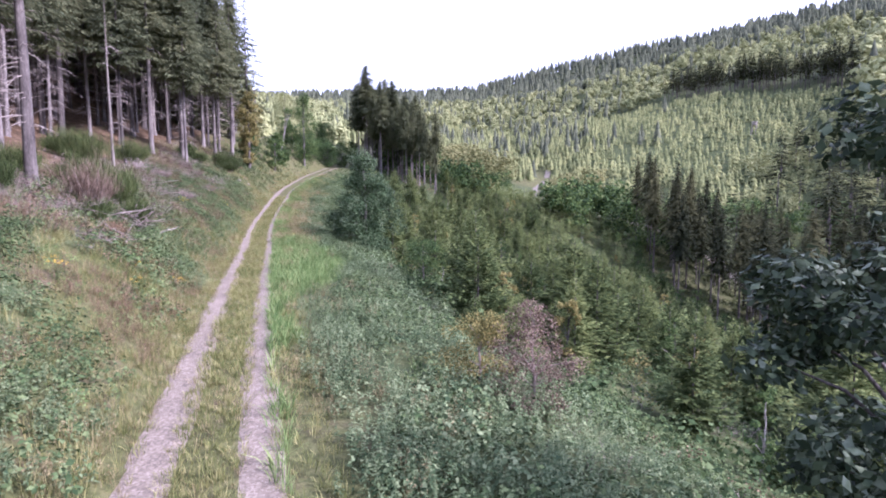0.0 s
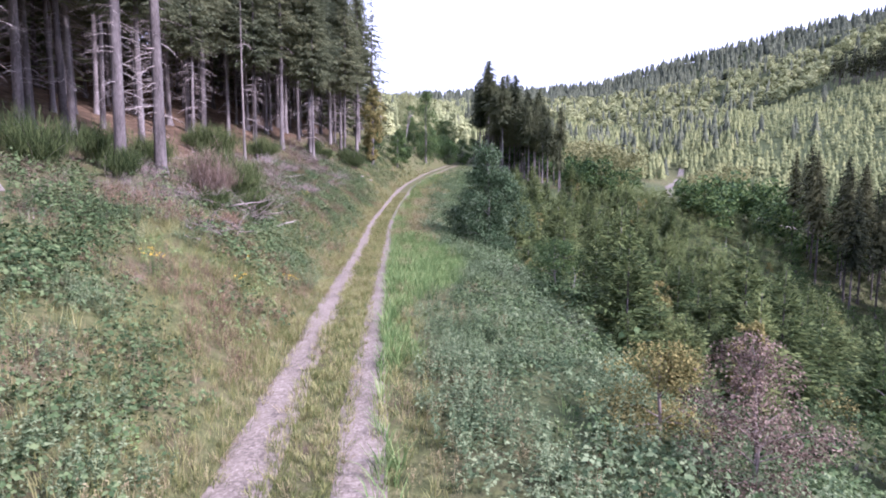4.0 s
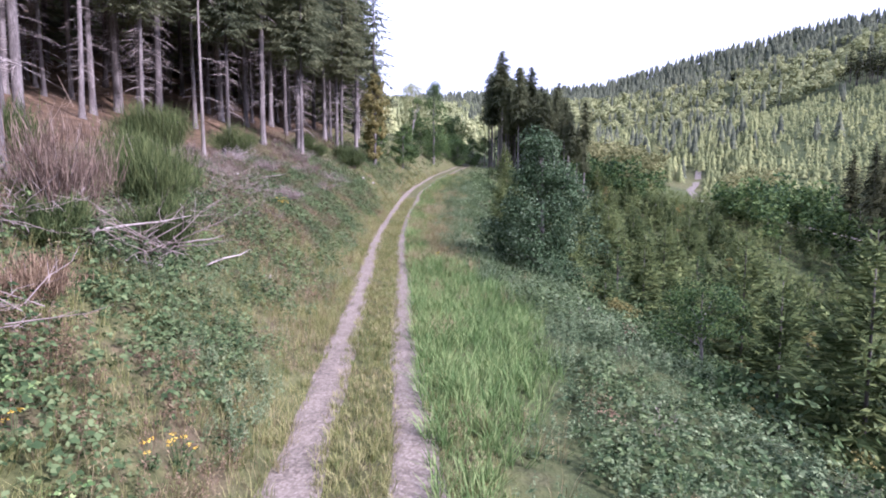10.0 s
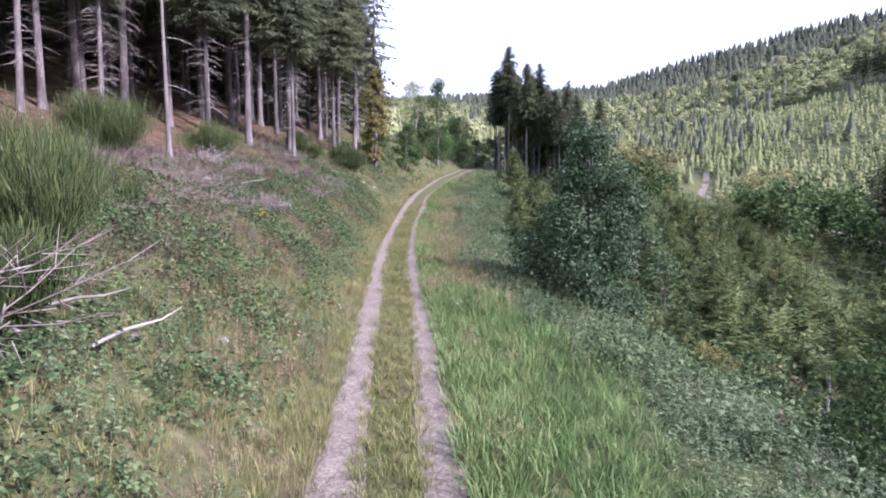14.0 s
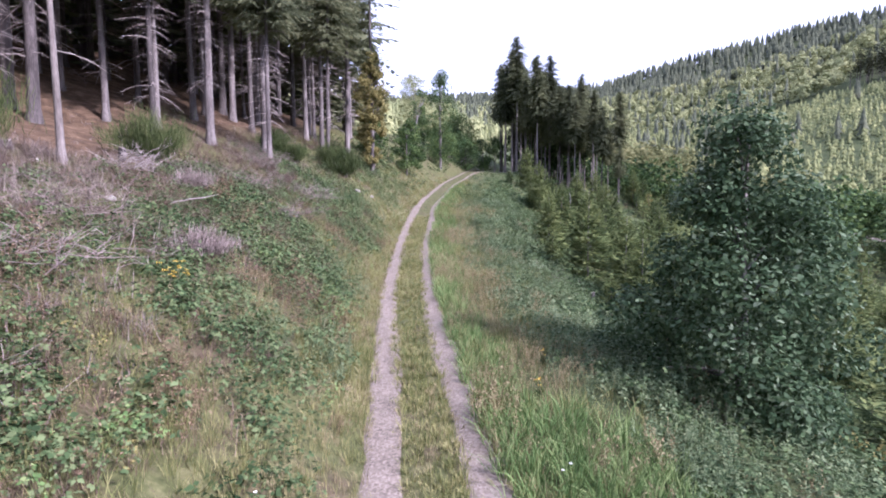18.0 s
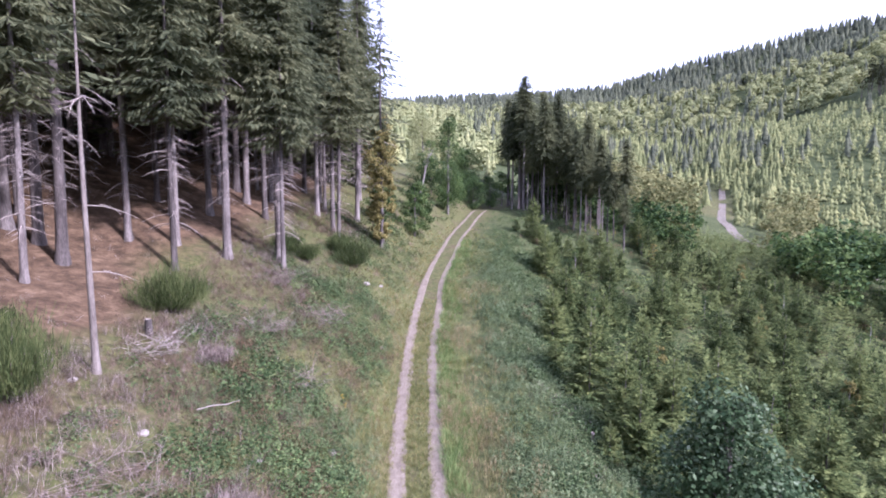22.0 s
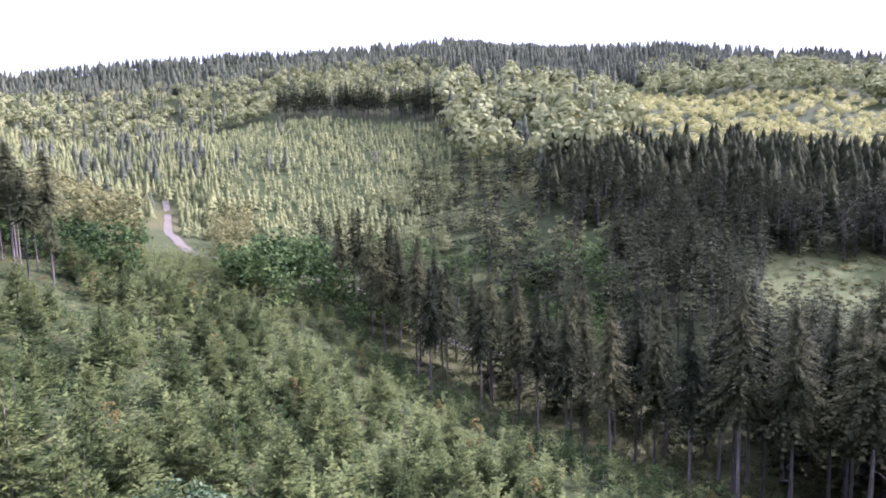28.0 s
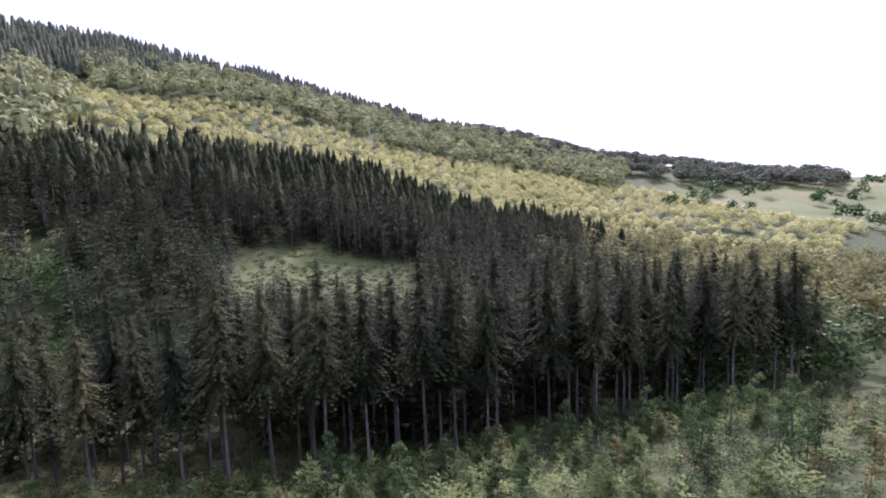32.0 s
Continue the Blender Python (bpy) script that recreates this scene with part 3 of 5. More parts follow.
def spruce(seed, tall, bottom, radius, label, thick=0.2, dead=16, whorls=36, per=8, sprays=7, needle=None, droop=0.42, power=0.8, wide=0.75, bark=None, hanging=False):
    r = np.random.default_rng(seed)
    root = tagged(new("spruce_tree"), label, "tree")
    hs = np.concatenate([[-0.5, 0.15, 0.6], np.linspace(1.6, tall - 0.3, 12)])
    pts = [(0.05 * math.sin(z * 0.3 + seed), 0.05 * math.cos(z * 0.23 + seed), z) for z in hs]
    rad = [thick * (1.0 - 0.94 * max(z, 0) / tall) * (1 + 0.55 * math.exp(-max(z, 0) / 0.3)) for z in hs]
    part("trunk", link_mesh("trunk", *tube(pts, rad, 10), bark or BARK, True), root)
    crown = hanging_crown(r, tall, bottom, radius) if hanging else conifer_crown(r, tall, bottom, radius, whorls, per, sprays, droop, ragged=0.4, power=power, wide=wide)
    tagged(part("crown", link_mesh("crown", *crown, needle or NEEDLE), root), kind="stuff")
    if dead > 10:
        tagged(part("twig_tangle", link_mesh("twig_tangle", *dead_twigs(seed, 60, tall * 0.1, bottom + 3.0), DEADWOOD), root, "tangle of thin grey dead twigs"), kind="stuff")
    for k in range(dead):
        z, s = r.uniform(tall * 0.1, bottom + 2.0), r.uniform(0.5, 1.5)
        ob = part("dead_branch", DEAD[k % 3], root, "bare grey dead branch" if k == 0 else "")
        ob.matrix_basis = Matrix.LocRotScale((0, 0, z), Euler((0, r.uniform(-0.1, 0.35), r.uniform(0, 6.28))), (s, s, s))
    return root


# the stand on the left bank
LEFT = "tall spruce with a bare grey trunk in a dense stand"
lstock = [spruce(s, t, b, r_, LEFT, th, d, hanging=True) for s, t, b, r_, th, d in
          ((11, 27, 10, 3.3, 0.24, 16), (12, 29, 11, 3.5, 0.28, 18), (13, 25, 9, 2.9, 0.18, 20), (14, 28, 11.5, 3.0, 0.22, 16))]
front = [(-10.4, 20.3), (-11.0, 24.3), (-26.5, 33.9), (-24.6, 39.2), (-23.7, 51.3), (-20.3, 58.8), (-18.5, 62.2), (-15.2, 63.8), (-15.9, 64.6), (-16.4, 66.2), (-15.2, 77), (-23.2, 69.2), (-26.5, 67.3),
         (-14.2, 75.5), (-16.9, 32.0), (-19.5, 28.5), (-14.5, 17.0), (-13.0, 11.5), (-17.8, 21.5), (-20.3, 73.5), (-17.6, 80), (-14.6, 84.5)]


def in_stand(x, y, u):
    return x < np.interp(y, [0, 20, 30, 42, 60, 80, 100], [-12.5, -14, -18, -22, -21, -17, -14])


spread(lstock, sow(120, (-38, -10), (4, 98), in_stand, 2.5, front), (0.9, 1.1), 1.0, "left spruce stand")
settle(spruce(15, 17, 11, 1.2, "slender pale spruce trunk with few live branches", 0.13, 9, 12, 5, 3, bark=PALEBARK), place(-15.8, 45.2, 1.0, 1.0, 0.5))
settle(spruce(16, 26, 9, 3.4, "thin-crowned spruce standing apart at the bend of the track", 0.2, 14, 20, 5, 6), place(-11.3, 81.3, 2.0))

GROUPLABEL = "dark mature spruce in a clump beside the track"
gstock = [spruce(s, t, b, r_, GROUPLABEL, th, 2, 40, 13, 8, CLUMP, 0.5, 0.42) for s, t, b, r_, th in ((21, 26, 12.5, 3.0, 0.24), (22, 24.5, 12.8, 2.8, 0.22), (23, 22, 10.5, 2.9, 0.2))]
for o in gstock:
    tagged(o, group="spruce clump by the track")
for k, (x, y) in enumerate(sow(78, (-1, 30), (108, 162), lambda x, y, u: 2.2 < u < 25 - (y - 116) * 0.2 and y > 135 - 0.9 * u, 2.2)):
    m = place(x, y, rng.uniform(0, 6.28), rng.uniform(0.78, 1.1) * float(np.interp(side(x, y), [3, 12, 18, 25], [1.0, 0.98, 0.84, 0.7])))
    settle(gstock[k], m) if k < 3 else copy_thing(gstock[rng.integers(3)], m)

# the spruces on the valley floor
VLABEL = "tall dark spruce on the valley floor"
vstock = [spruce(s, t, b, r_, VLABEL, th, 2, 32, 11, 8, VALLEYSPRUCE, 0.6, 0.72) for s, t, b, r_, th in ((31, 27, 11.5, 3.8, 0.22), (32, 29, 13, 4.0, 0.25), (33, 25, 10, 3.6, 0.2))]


def valley_edge(y):
    return np.interp(y, [-90, -50, -20, 0, 40, 80, 125, 150], [92, 80, 69, 62, 60, 61, 68, 75])


south = sow(70, (58, 96), (-62, 44), lambda x, y, u: 0 < x - valley_edge(y) < 17, 3.7, [(61, 40.6), (61, 18.4)])
spread(vstock, south, (0.88, 1.08), 0.6, "valley spruces")
north = sow(40, (58, 96), (44, 118), lambda x, y, u: 0 < x - valley_edge(y) < 17, 4.2, [(69.4, 77.6)])
for x, y in north:
    copy_thing(vstock[rng.integers(3)], place(x, y, rng.uniform(0, 6.28), rng.uniform(0.88, 1.06) * float(np.interp(y, [44, 62], [0.97, 0.82])), rng.uniform(-0.6, 0.6)))


# young spruces on the slope
def twig_branch(r, length, pairs, rise):
    """A spruce branch along +x: a needled spine with slim side twigs that grow shorter to the tip."""
    v, f = [], []

    def blade(p, d, n, w):
        o = len(v)
        v.extend([p, p + d * 0.45 + n * w, p + d, p + d * 0.45 - n * w])
        f.append((o, o + 1, o + 2, o + 3))

    bend = lambda a: np.array([length * a, 0.0, length * (rise * a - 0.22 * a * (1 - a) * 2)])
    for k in range(3):
        a = bend(k / 3)
        blade(a, (bend((k + 1) / 3) - a) * 1.15, np.array([0, 1.0, 0]), 0.035)
    for k in range(pairs):
        a = 0.15 + 0.8 * (k + r.uniform(-0.2, 0.2)) / pairs
        for s_ in (-1, 1):
            q = length * (0.42 - 0.3 * a) * r.uniform(0.7, 1.3) + 0.05
            d = np.array([0.72, s_ * 0.72, r.uniform(-0.25, 0.15)]) * q
            n = np.array([-s_ * 0.6, 0.6, r.uniform(-0.8, 0.8)])
            blade(bend(a), d, n, 0.03 + 0.012 * length)
    return np.array(v), np.array(f)


def sapling(seed, tall, radius, whorls=13, per=12):
    r = np.random.default_rng(seed)
    root = tagged(new("young_spruce"), "green young spruce planted on the slope", "young spruce", "slope plantation")
    part("trunk", link_mesh("trunk", *tube([(0, 0, -0.3), (0, 0, tall * 0.5), (0, 0, tall * 0.99)], [0.05, 0.03, 0.008], 6), BARK, True), root)
    sets = []
    for i in range(whorls):
        a = (i + r.uniform(-0.2, 0.2)) / whorls
        reach = radius * (1 - max(a, 0)) ** 0.75 * min(1, 0.75 + a * 2)
        for k in range(per if a < 0.75 else 8):
            L = reach * r.uniform(0.65, 1.2) + 0.12
            b = twig_branch(r, L, 4 + int(L * 4.5), 0.1 + 0.75 * a + r.uniform(-0.1, 0.12))
            z = tall * (0.04 + 0.93 * max(a, 0)) + r.uniform(-0.5, 0.5) * tall / whorls
            sets.append(stamp(b, [(0, 0, max(0.1, min(z, tall * 0.97)))], np.array([r.uniform(0, 6.28)]), [1]))
    leader = stamp(twig_branch(r, tall * 0.09, 4, 0.0), [(0, 0, 0)], np.array([0.0]), [1])
    sets.append((leader[0][:, [2, 1, 0]] + (0, 0, tall * 0.95), leader[1]))
    tagged(part("crown", link_mesh("crown", *joined(sets), YOUNG), root), kind="stuff")
    return root


sstock = [sapling(41, 3.4, 1.4, 13), sapling(42, 4.2, 1.5, 15), sapling(43, 2.4, 1.1, 10), sapling(44, 5.0, 1.65, 17)]
big = [(14.6, 8.3), (17, 10.5), (16, 13), (13.2, 12.5), (19.5, 8), (12.6, 16), (10.6, 15.8), (15.6, 17), (13, 20), (11.4, 19), (18, 20), (16, 24), (12.3, 24), (20, 15)]


def in_slope(x, y, u):
    inner = np.interp(y, [-20, 0, 10, 20, 30, 36, 45, 60, 80, 100, 120], [17, 15, 13, 11, 11, 11.5, 10.5, 9.5, 8.5, 7, 5])
    return (x - 6.3) ** 2 + (y - 41.8) ** 2 > 14 and inner < u and x < valley_edge(y) - 1.5 and x < 57 and (y < 100 or u > 6) and (u > 9.5 or not 41 < y < 64 or rng.uniform() < 0.25) and (y < 121 - 0.9 * u or u > 27)


nearby = sow(276, (4, 44), (2, 124), lambda x, y, u: in_slope(x, y, u) and (u < 30 or x + y > 60), 1.8, big)
spread(sstock, nearby, (0.72, 1.2))
spread(sstock, sow(24, (36, 60), (-30, 40), lambda x, y, u: x < valley_edge(y) - 2, 3.2), (0.7, 1.3))


# broad-leaved trees and bushes
def blobs(r, n, tall, wide, low, power=0.7, cone=False):
    cs, rs = [], []
    for _ in range(n):
        a = r.uniform(low, 0.97)
        a = low + (a - low) ** 1.3 if cone else a
        prof = math.sin(math.pi * min(1, (a - low * 0.6) / (1 - low * 0.6) * 0.85 + 0.12)) ** power
        prof = min(1, 0.6 + a * 3) * (1 - a) ** 0.75 * 1.1 if cone else prof
        ang, rad = r.uniform(0, 6.28), wide / 2 * prof * r.uniform(0.3, 0.95)
        cs.append((math.cos(ang) * rad, math.sin(ang) * rad, tall * a))
        rs.append(wide * r.uniform(0.09, 0.17) * ((1.1 - a) ** 0.5 if cone else 1))
    return np.array(cs), np.array(rs)


def broadleaf(name, seed, tall, wide, leaves, size, mat, label, category="tree", low=0.12, bark=None, n=30, limbs=12, thick=1.0, cone=False, clumps=False):
    r = np.random.default_rng(seed)
    root = tagged(new(name), label, category)
    k = tall * thick
    part("trunk", link_mesh("trunk", *tube([(0, 0, -0.3), (0.05, 0.02, tall * 0.3), (0.0, 0.1, tall * 0.6), (0, 0, tall * 0.92)], [0.016 * k, 0.013 * k, 0.008 * k, 0.003 * k], 8), bark or BARK, True), root)
    cs, rs = blobs(r, n, tall, wide, low, 0.7, cone)
    for c in cs[:limbs]:
        part("limb", link_mesh("limb", *tube([(0, 0, c[2] * 0.72), c * (0.5, 0.5, 0.92), c], [0.005 * k, 0.0035 * k, 0.0015 * k], 5), bark or BARK, True), root)
        if clumps:
            tagged(part("leaf_clump", link_mesh("leaf_clump", *leaf_cloud(r, [c], np.array([wide * 0.14]), int(leaves / n), size), mat), root.children[-1]), kind="stuff")
    tagged(part("crown", link_mesh("crown", *leaf_cloud(r, cs, rs, leaves, size), mat), root), kind="stuff")
    return root


settle(broadleaf("whitebeam_tree", 51, 8.7, 7.8, 36000, 0.076, SILVER, "dense young whitebeam with dark and silvery leaves beside the track", low=0.03, n=130, limbs=20, cone=True, clumps=True), place(6.05, 42.0))
settle(broadleaf("maple_tree", 52, 7.6, 4.4, 8500, 0.08, MAPLE, "young maple with large dark grey-green leaves on the verge", low=0.1, n=46, limbs=16, clumps=True), place(13.0, -1.2))
settle(broadleaf("red_leaved_shrub", 53, 2.7, 2.3, 6500, 0.024, REDTWIG, "reddish brown shrub with fine twigs", "shrub", 0.03, TWIG, 60, 30, 1.1, clumps=True), place(10.0, 5.7))
settle(broadleaf("yellowing_shrub", 54, 2.0, 2.8, 5500, 0.032, YELLOWLEAF, "rounded shrub with yellowing leaves", "shrub", 0.08, TWIG, 34, 16, 1.4, clumps=True), place(9.0, 7.4))
settle(broadleaf("yellowing_shrub", 55, 1.3, 2.0, 3500, 0.032, YELLOWLEAF, "low yellowing shrub beneath the whitebeam", "shrub", 0.08, TWIG, 24, 10, 1.4, clumps=True), place(9.2, 36.4))
settle(broadleaf("goat_willow", 56, 3.4, 3.2, 5000, 0.045, LEAF, "green willow bush among the young spruces", "bush", 0.06, None, 36, 12, clumps=True), place(9.6, 27.6))

# birches and pale saplings among the plantation
bstock = [broadleaf("birch_sapling", s, t, w, 1700, 0.055, m, lab, "sapling", 0.1, b, 26, 8) for s, t, w, m, lab, b in
          ((61, 4.6, 1.7, LEAF, "slim young birch with a pale trunk", BIRCH), (62, 3.4, 1.5, YELLOWLEAF, "yellow-green broadleaf sapling on the slope", None), (63, 5.2, 2.0, LEAF, "bushy green broadleaf sapling on the slope", None))]
spread(bstock, sow(110, (6, 60), (-32, 118), lambda x, y, u: in_slope(x, y, u) or (u > 18 and y < 4 and x < valley_edge(y) - 2), 3.0, [(9.7, 79), (13, 70), (20, 66), (24.5, 58), (31, 71), (36, 50), (30, 38), (47, 31), (50, 20), (44, 3), (48, -6), (55, -12), (57, -20), (47, 17.5), (52, 12), (50.5, 1.5), (44.7, 1.9), (56, -10.5), (39.5, -9.2), (36, -8), (49, -20), (43, 23.5), (41, -3), (62, -24), (66, -30), (33, -13)]), (0.7, 1.15))
cstock = [broadleaf("columnar_sapling", s, t, w, 2400, 0.085, m, lab, "sapling", 0.03, None, 40, 3) for s, t, w, m, lab in
          ((65, 6.5, 2.5, LEAF, "columnar mid-green sapling standing above the scrub"), (66, 5.2, 2.6, LEAF, "columnar dark green sapling standing above the scrub"), (67, 5.8, 2.2, BROOMGREEN, "slim green sapling on the open slope"))]
spread(cstock, sow(44, (34, 74), (-56, 30), lambda x, y, u: x < valley_edge(y) - 2, 3.6, [(55.5, 3.1), (51, 24), (55, 12), (52, -19), (50, -14), (57, -8), (62, -26)]), (0.7, 1.15))
bush = [broadleaf("hazel_bush", s, t, w, 2200, 0.075, m, lab, "bush", 0.05, None, 34, 8) for s, t, w, m, lab in
        ((71, 4.0, 3.8, LEAF, "dark green bush at the foot of the slope"), (72, 3.0, 3.2, LEAF, "low green bush at the wood's edge"))]
spread(bush, sow(46, (48, 66), (-60, 125), lambda x, y, u: -5 < x - valley_edge(y) < 1.5, 2.8), (0.7, 1.2))

# trees at the bend
for x, y, seed, t, w, mat, lab in ((-9.2, 92, 81, 6.5, 4.5, LEAF, "dark green hazel at the bend of the track"), (-6.4, 113, 82, 15, 6, LEAF, "leafy tree behind the leaning birch"), (-6.2, 120, 83, 5, 5, LEAF, "rounded dark bush closing the bend"),
                                    (-3.5, 132, 84, 6, 6, LEAF, "tall green bush where the track turns"), (-15, 100, 85, 11, 5, YELLOWLEAF, "yellowing tree at the end of the stand"), (-11.2, 80.4, 91, 12, 2.8, YELLOWLEAF, "slim yellowing tree against the last spruce"), (-12.5, 88, 86, 4, 4, LEAF, "green bush at the foot of the bank"),
                                    (-9.8, 101, 87, 4.5, 4.5, LEAF, "low green bush on the bank"), (-2.6, 128.5, 92, 5.5, 5.5, LEAF, "dark green bush closing the bend"), (0.6, 133, 93, 6, 6, LEAF, "broad dark bush behind the bend"), (-6.5, 126, 94, 6.2, 6, LEAF, "dense green bush on the bank at the bend"), (-9.5, 118, 95, 6, 5.5, LEAF, "rounded green bush above the track"), (3.2, 140, 96, 7, 6, LEAF, "dark leafy tree past the bend"), (-11.8, 126, 88, 12, 7, BEECH, "light green tree beyond the bend"), (-4.4, 141, 89, 9, 7, LEAF, "leafy tree past the bend")):
    settle(broadleaf("roadside_tree" if t > 6 else "roadside_bush", seed, t, w, 6000 if t < 9 else 15000, 0.085, mat, lab, "tree" if t > 6 else "bush", 0.08, None, 40 if t < 9 else 120, 8, clumps=True), place(x, y))
settle(broadleaf("leaning_birch", 90, 9.5, 3.0, 3200, 0.07, LEAF, "leaning birch with a white trunk above the track", "tree", 0.5, BIRCH, 44, 6, 1.1), Matrix.LocRotScale((-10.4, 107, ground_at(-10.4, 107) - 0.1), Euler((0, radians(12), 0)), None))


# broom
def broom(seed, tall, wide, mat, label, n=7000):
    """A bush of several leaning sprays, each a brush of thin upright shoots."""
    r = np.random.default_rng(seed)
    m = 16
    ca, cq, ch = r.uniform(0, 6.28, m), np.sqrt(r.uniform(0, 1, m)), r.uniform(0.55, 1.05, m)
    ends = np.stack([np.cos(ca) * cq * wide * 0.5, np.sin(ca) * cq * wide * 0.5, tall * ch * (1 - 0.35 * cq ** 2)], -1)
    pick, h = r.integers(0, m, n), r.uniform(0.1, 1, n) ** 0.7
    away_ = r.normal(size=(n, 3)) * (wide * 0.085, wide * 0.085, tall * 0.05) * (0.5 + h)[:, None]
    low = ends[pick] * (h[:, None] ** (0.8, 0.8, 1.0)) * 0.92 + away_
    low[:, 2] = np.abs(low[:, 2])
    d = ends[pick] * (0.5, 0.5, 0) / wide + (0, 0, 1) + r.normal(size=(n, 3)) * 0.32
    tip = low + d * (tall * r.uniform(0.06, 0.2, n))[:, None]
    g = r.uniform(0, 6.28, n)
    w = np.stack([-np.sin(g), np.cos(g), np.zeros(n)], -1) * 0.008
    v = np.stack([low - w, low + w, tip + w * 0.4, tip - w * 0.4], 1).reshape(-1, 3)
    root = tagged(new("broom_bush"), label, "bush")
    tagged(part("foliage", link_mesh("foliage", v, np.arange(4 * n).reshape(-1, 4), mat), root), kind="stuff")
    stems = [tube([(0.06 * math.cos(a), 0.06 * math.sin(a), -0.1), e * (0.45, 0.45, 0.5), e * 0.98], [0.022, 0.014, 0.004], 5) for a, e in zip(ca, ends)]
    part("woody_base", link_mesh("woody_base", *joined(stems), TWIG), root, "bare brown woody stems")
    return root


for k, (x, y, t, w) in enumerate([(-11.3, 16.6, 1.9, 2.4), (-12.8, 14.2, 1.8, 2.2), (-11.0, 12.6, 1.5, 1.8), (-9.6, 19.3, 1.3, 1.5), (-12.6, 21.8, 2.0, 2.4), (-13.0, 26.6, 1.9, 2.2), (-5.9, 23.6, 1.5, 1.5), (-8.2, 27.2, 2.7, 2.4), (-10.6, 30.4, 1.9, 2.6), (-12.2, 31.8, 1.9, 2.4), (-6.4, 20.6, 1.1, 1.1), (-18.2, 42.6, 2.5, 2.8),
                                  (-8.5, 27.4, 1.4, 1.3), (-10.2, 32.7, 1.0, 1.1), (-16.6, 42.4, 2.7, 3.4), (-17.4, 53.2, 2.6, 3.2), (-20.5, 45.5, 1.2, 1.8), (-16.0, 66.6, 1.6, 2.0), (-14.8, 67.6, 1.5, 1.8), (-11.9, 71.6, 2.2, 2.8), (-13.2, 72.6, 2.0, 2.2), (-8.2, 21.8, 0.8, 1.0)]):
    o = broom(100 + k, t * 1.12, w * 1.15, BROOMGREEN, "green broom bush of upright thin stems")
    o.matrix_basis = place(x, y, k)
for k, (x, y, t, w, mat, lab) in enumerate([(-7.2, 22.0, 3.0, 2.5, REDTWIG, "tall withered brown broom bush with bare stems"), (-4.6, 18.0, 0.9, 1.3, RUST, "low dead broom bush with rust-coloured tips"), (-12.9, 34.0, 1.6, 3.0, TWIG, "withered brown broom bush"), (-9.0, 41.0, 1.0, 2.2, TWIG, "low withered grey broom bush"), (-13.4, 49.5, 1.1, 2.4, TWIG, "low withered grey broom bush")]):
    o = broom(130 + k, t, w, mat, lab, 3200)
    o.matrix_basis = place(x, y, k)


# brushwood, stumps, stones, flowers
def brush_heap(seed, n, wide, tall, long, label, mat=TWIG, thin=0.012):
    r = np.random.default_rng(seed)
    root = tagged(new("brush_heap"), label, "brushwood")
    meshes = []
    for k in range(4):
        L = long * (0.7 + 0.2 * k)
        sets = [tube([(0, 0, 0), (L * 0.4, 0.04, 0.03), (L * 0.75, -0.03, 0.0), (L, 0.05, -0.04)], [thin, thin * 0.8, thin * 0.5, thin * 0.2], 4)]
        for j in range(4):
            x = L * r.uniform(0.3, 0.85)
            d = np.array([r.uniform(0.1, 0.3), r.uniform(-0.25, 0.25), r.uniform(-0.1, 0.2)]) * L * 0.8
            sets.append(tube([(x, 0, 0.02), np.array((x, 0, 0.02)) + d], [thin * 0.5, thin * 0.15], 4))
        meshes.append(link_mesh("dry_branch", *joined(sets), mat))
    for k in range(n):
        ob = part("dry_branch", meshes[k % 4], root)
        q = r.uniform(-0.5, 0.5, 2) * wide
        ob.matrix_basis = Matrix.LocRotScale((q[0], q[1], r.uniform(0.05, tall)), Euler((r.uniform(0, 6), r.uniform(-0.7, 0.25), r.uniform(0, 6.28))), None)
    return root


HEAP = "grey heap of dry brushwood on the bank"
for k, (x, y, n, w, t, L, thin) in enumerate([(-5.9, 22.6, 46, 2.4, 0.6, 1.7, 0.016), (-7.4, 24.4, 40, 2.4, 0.6, 1.5, 0.014), (-4.3, 16.0, 34, 2.0, 0.4, 1.3, 0.012), (-15.2, 48.2, 44, 1.8, 0.9, 1.1, 0.011), (-15.0, 61.2, 40, 2.6, 0.6, 1.4, 0.011), (-11.2, 59.4, 46, 2.4, 0.7, 1.4, 0.011),
                                              (-9.6, 36.2, 44, 2.6, 0.7, 1.2, 0.011), (-12.0, 40.4, 40, 2.6, 0.6, 1.3, 0.011), (-13.0, 54.6, 40, 2.8, 0.6, 1.3, 0.011), (-9.9, 30.2, 34, 2.0, 0.6, 1.1, 0.01), (-7.4, 20.2, 26, 1.8, 0.35, 1.2, 0.012), (-9.8, 50.4, 34, 2.2, 0.5, 1.2, 0.01), (-16.4, 37.6, 30, 2.4, 0.5, 1.3, 0.012)]):
    settle(brush_heap(200 + k, n if k < 3 else int(n * 1.6), w, t, L, HEAP, TWIG if k != 3 else DEADWOOD, thin), place(x, y, sink=0.0))
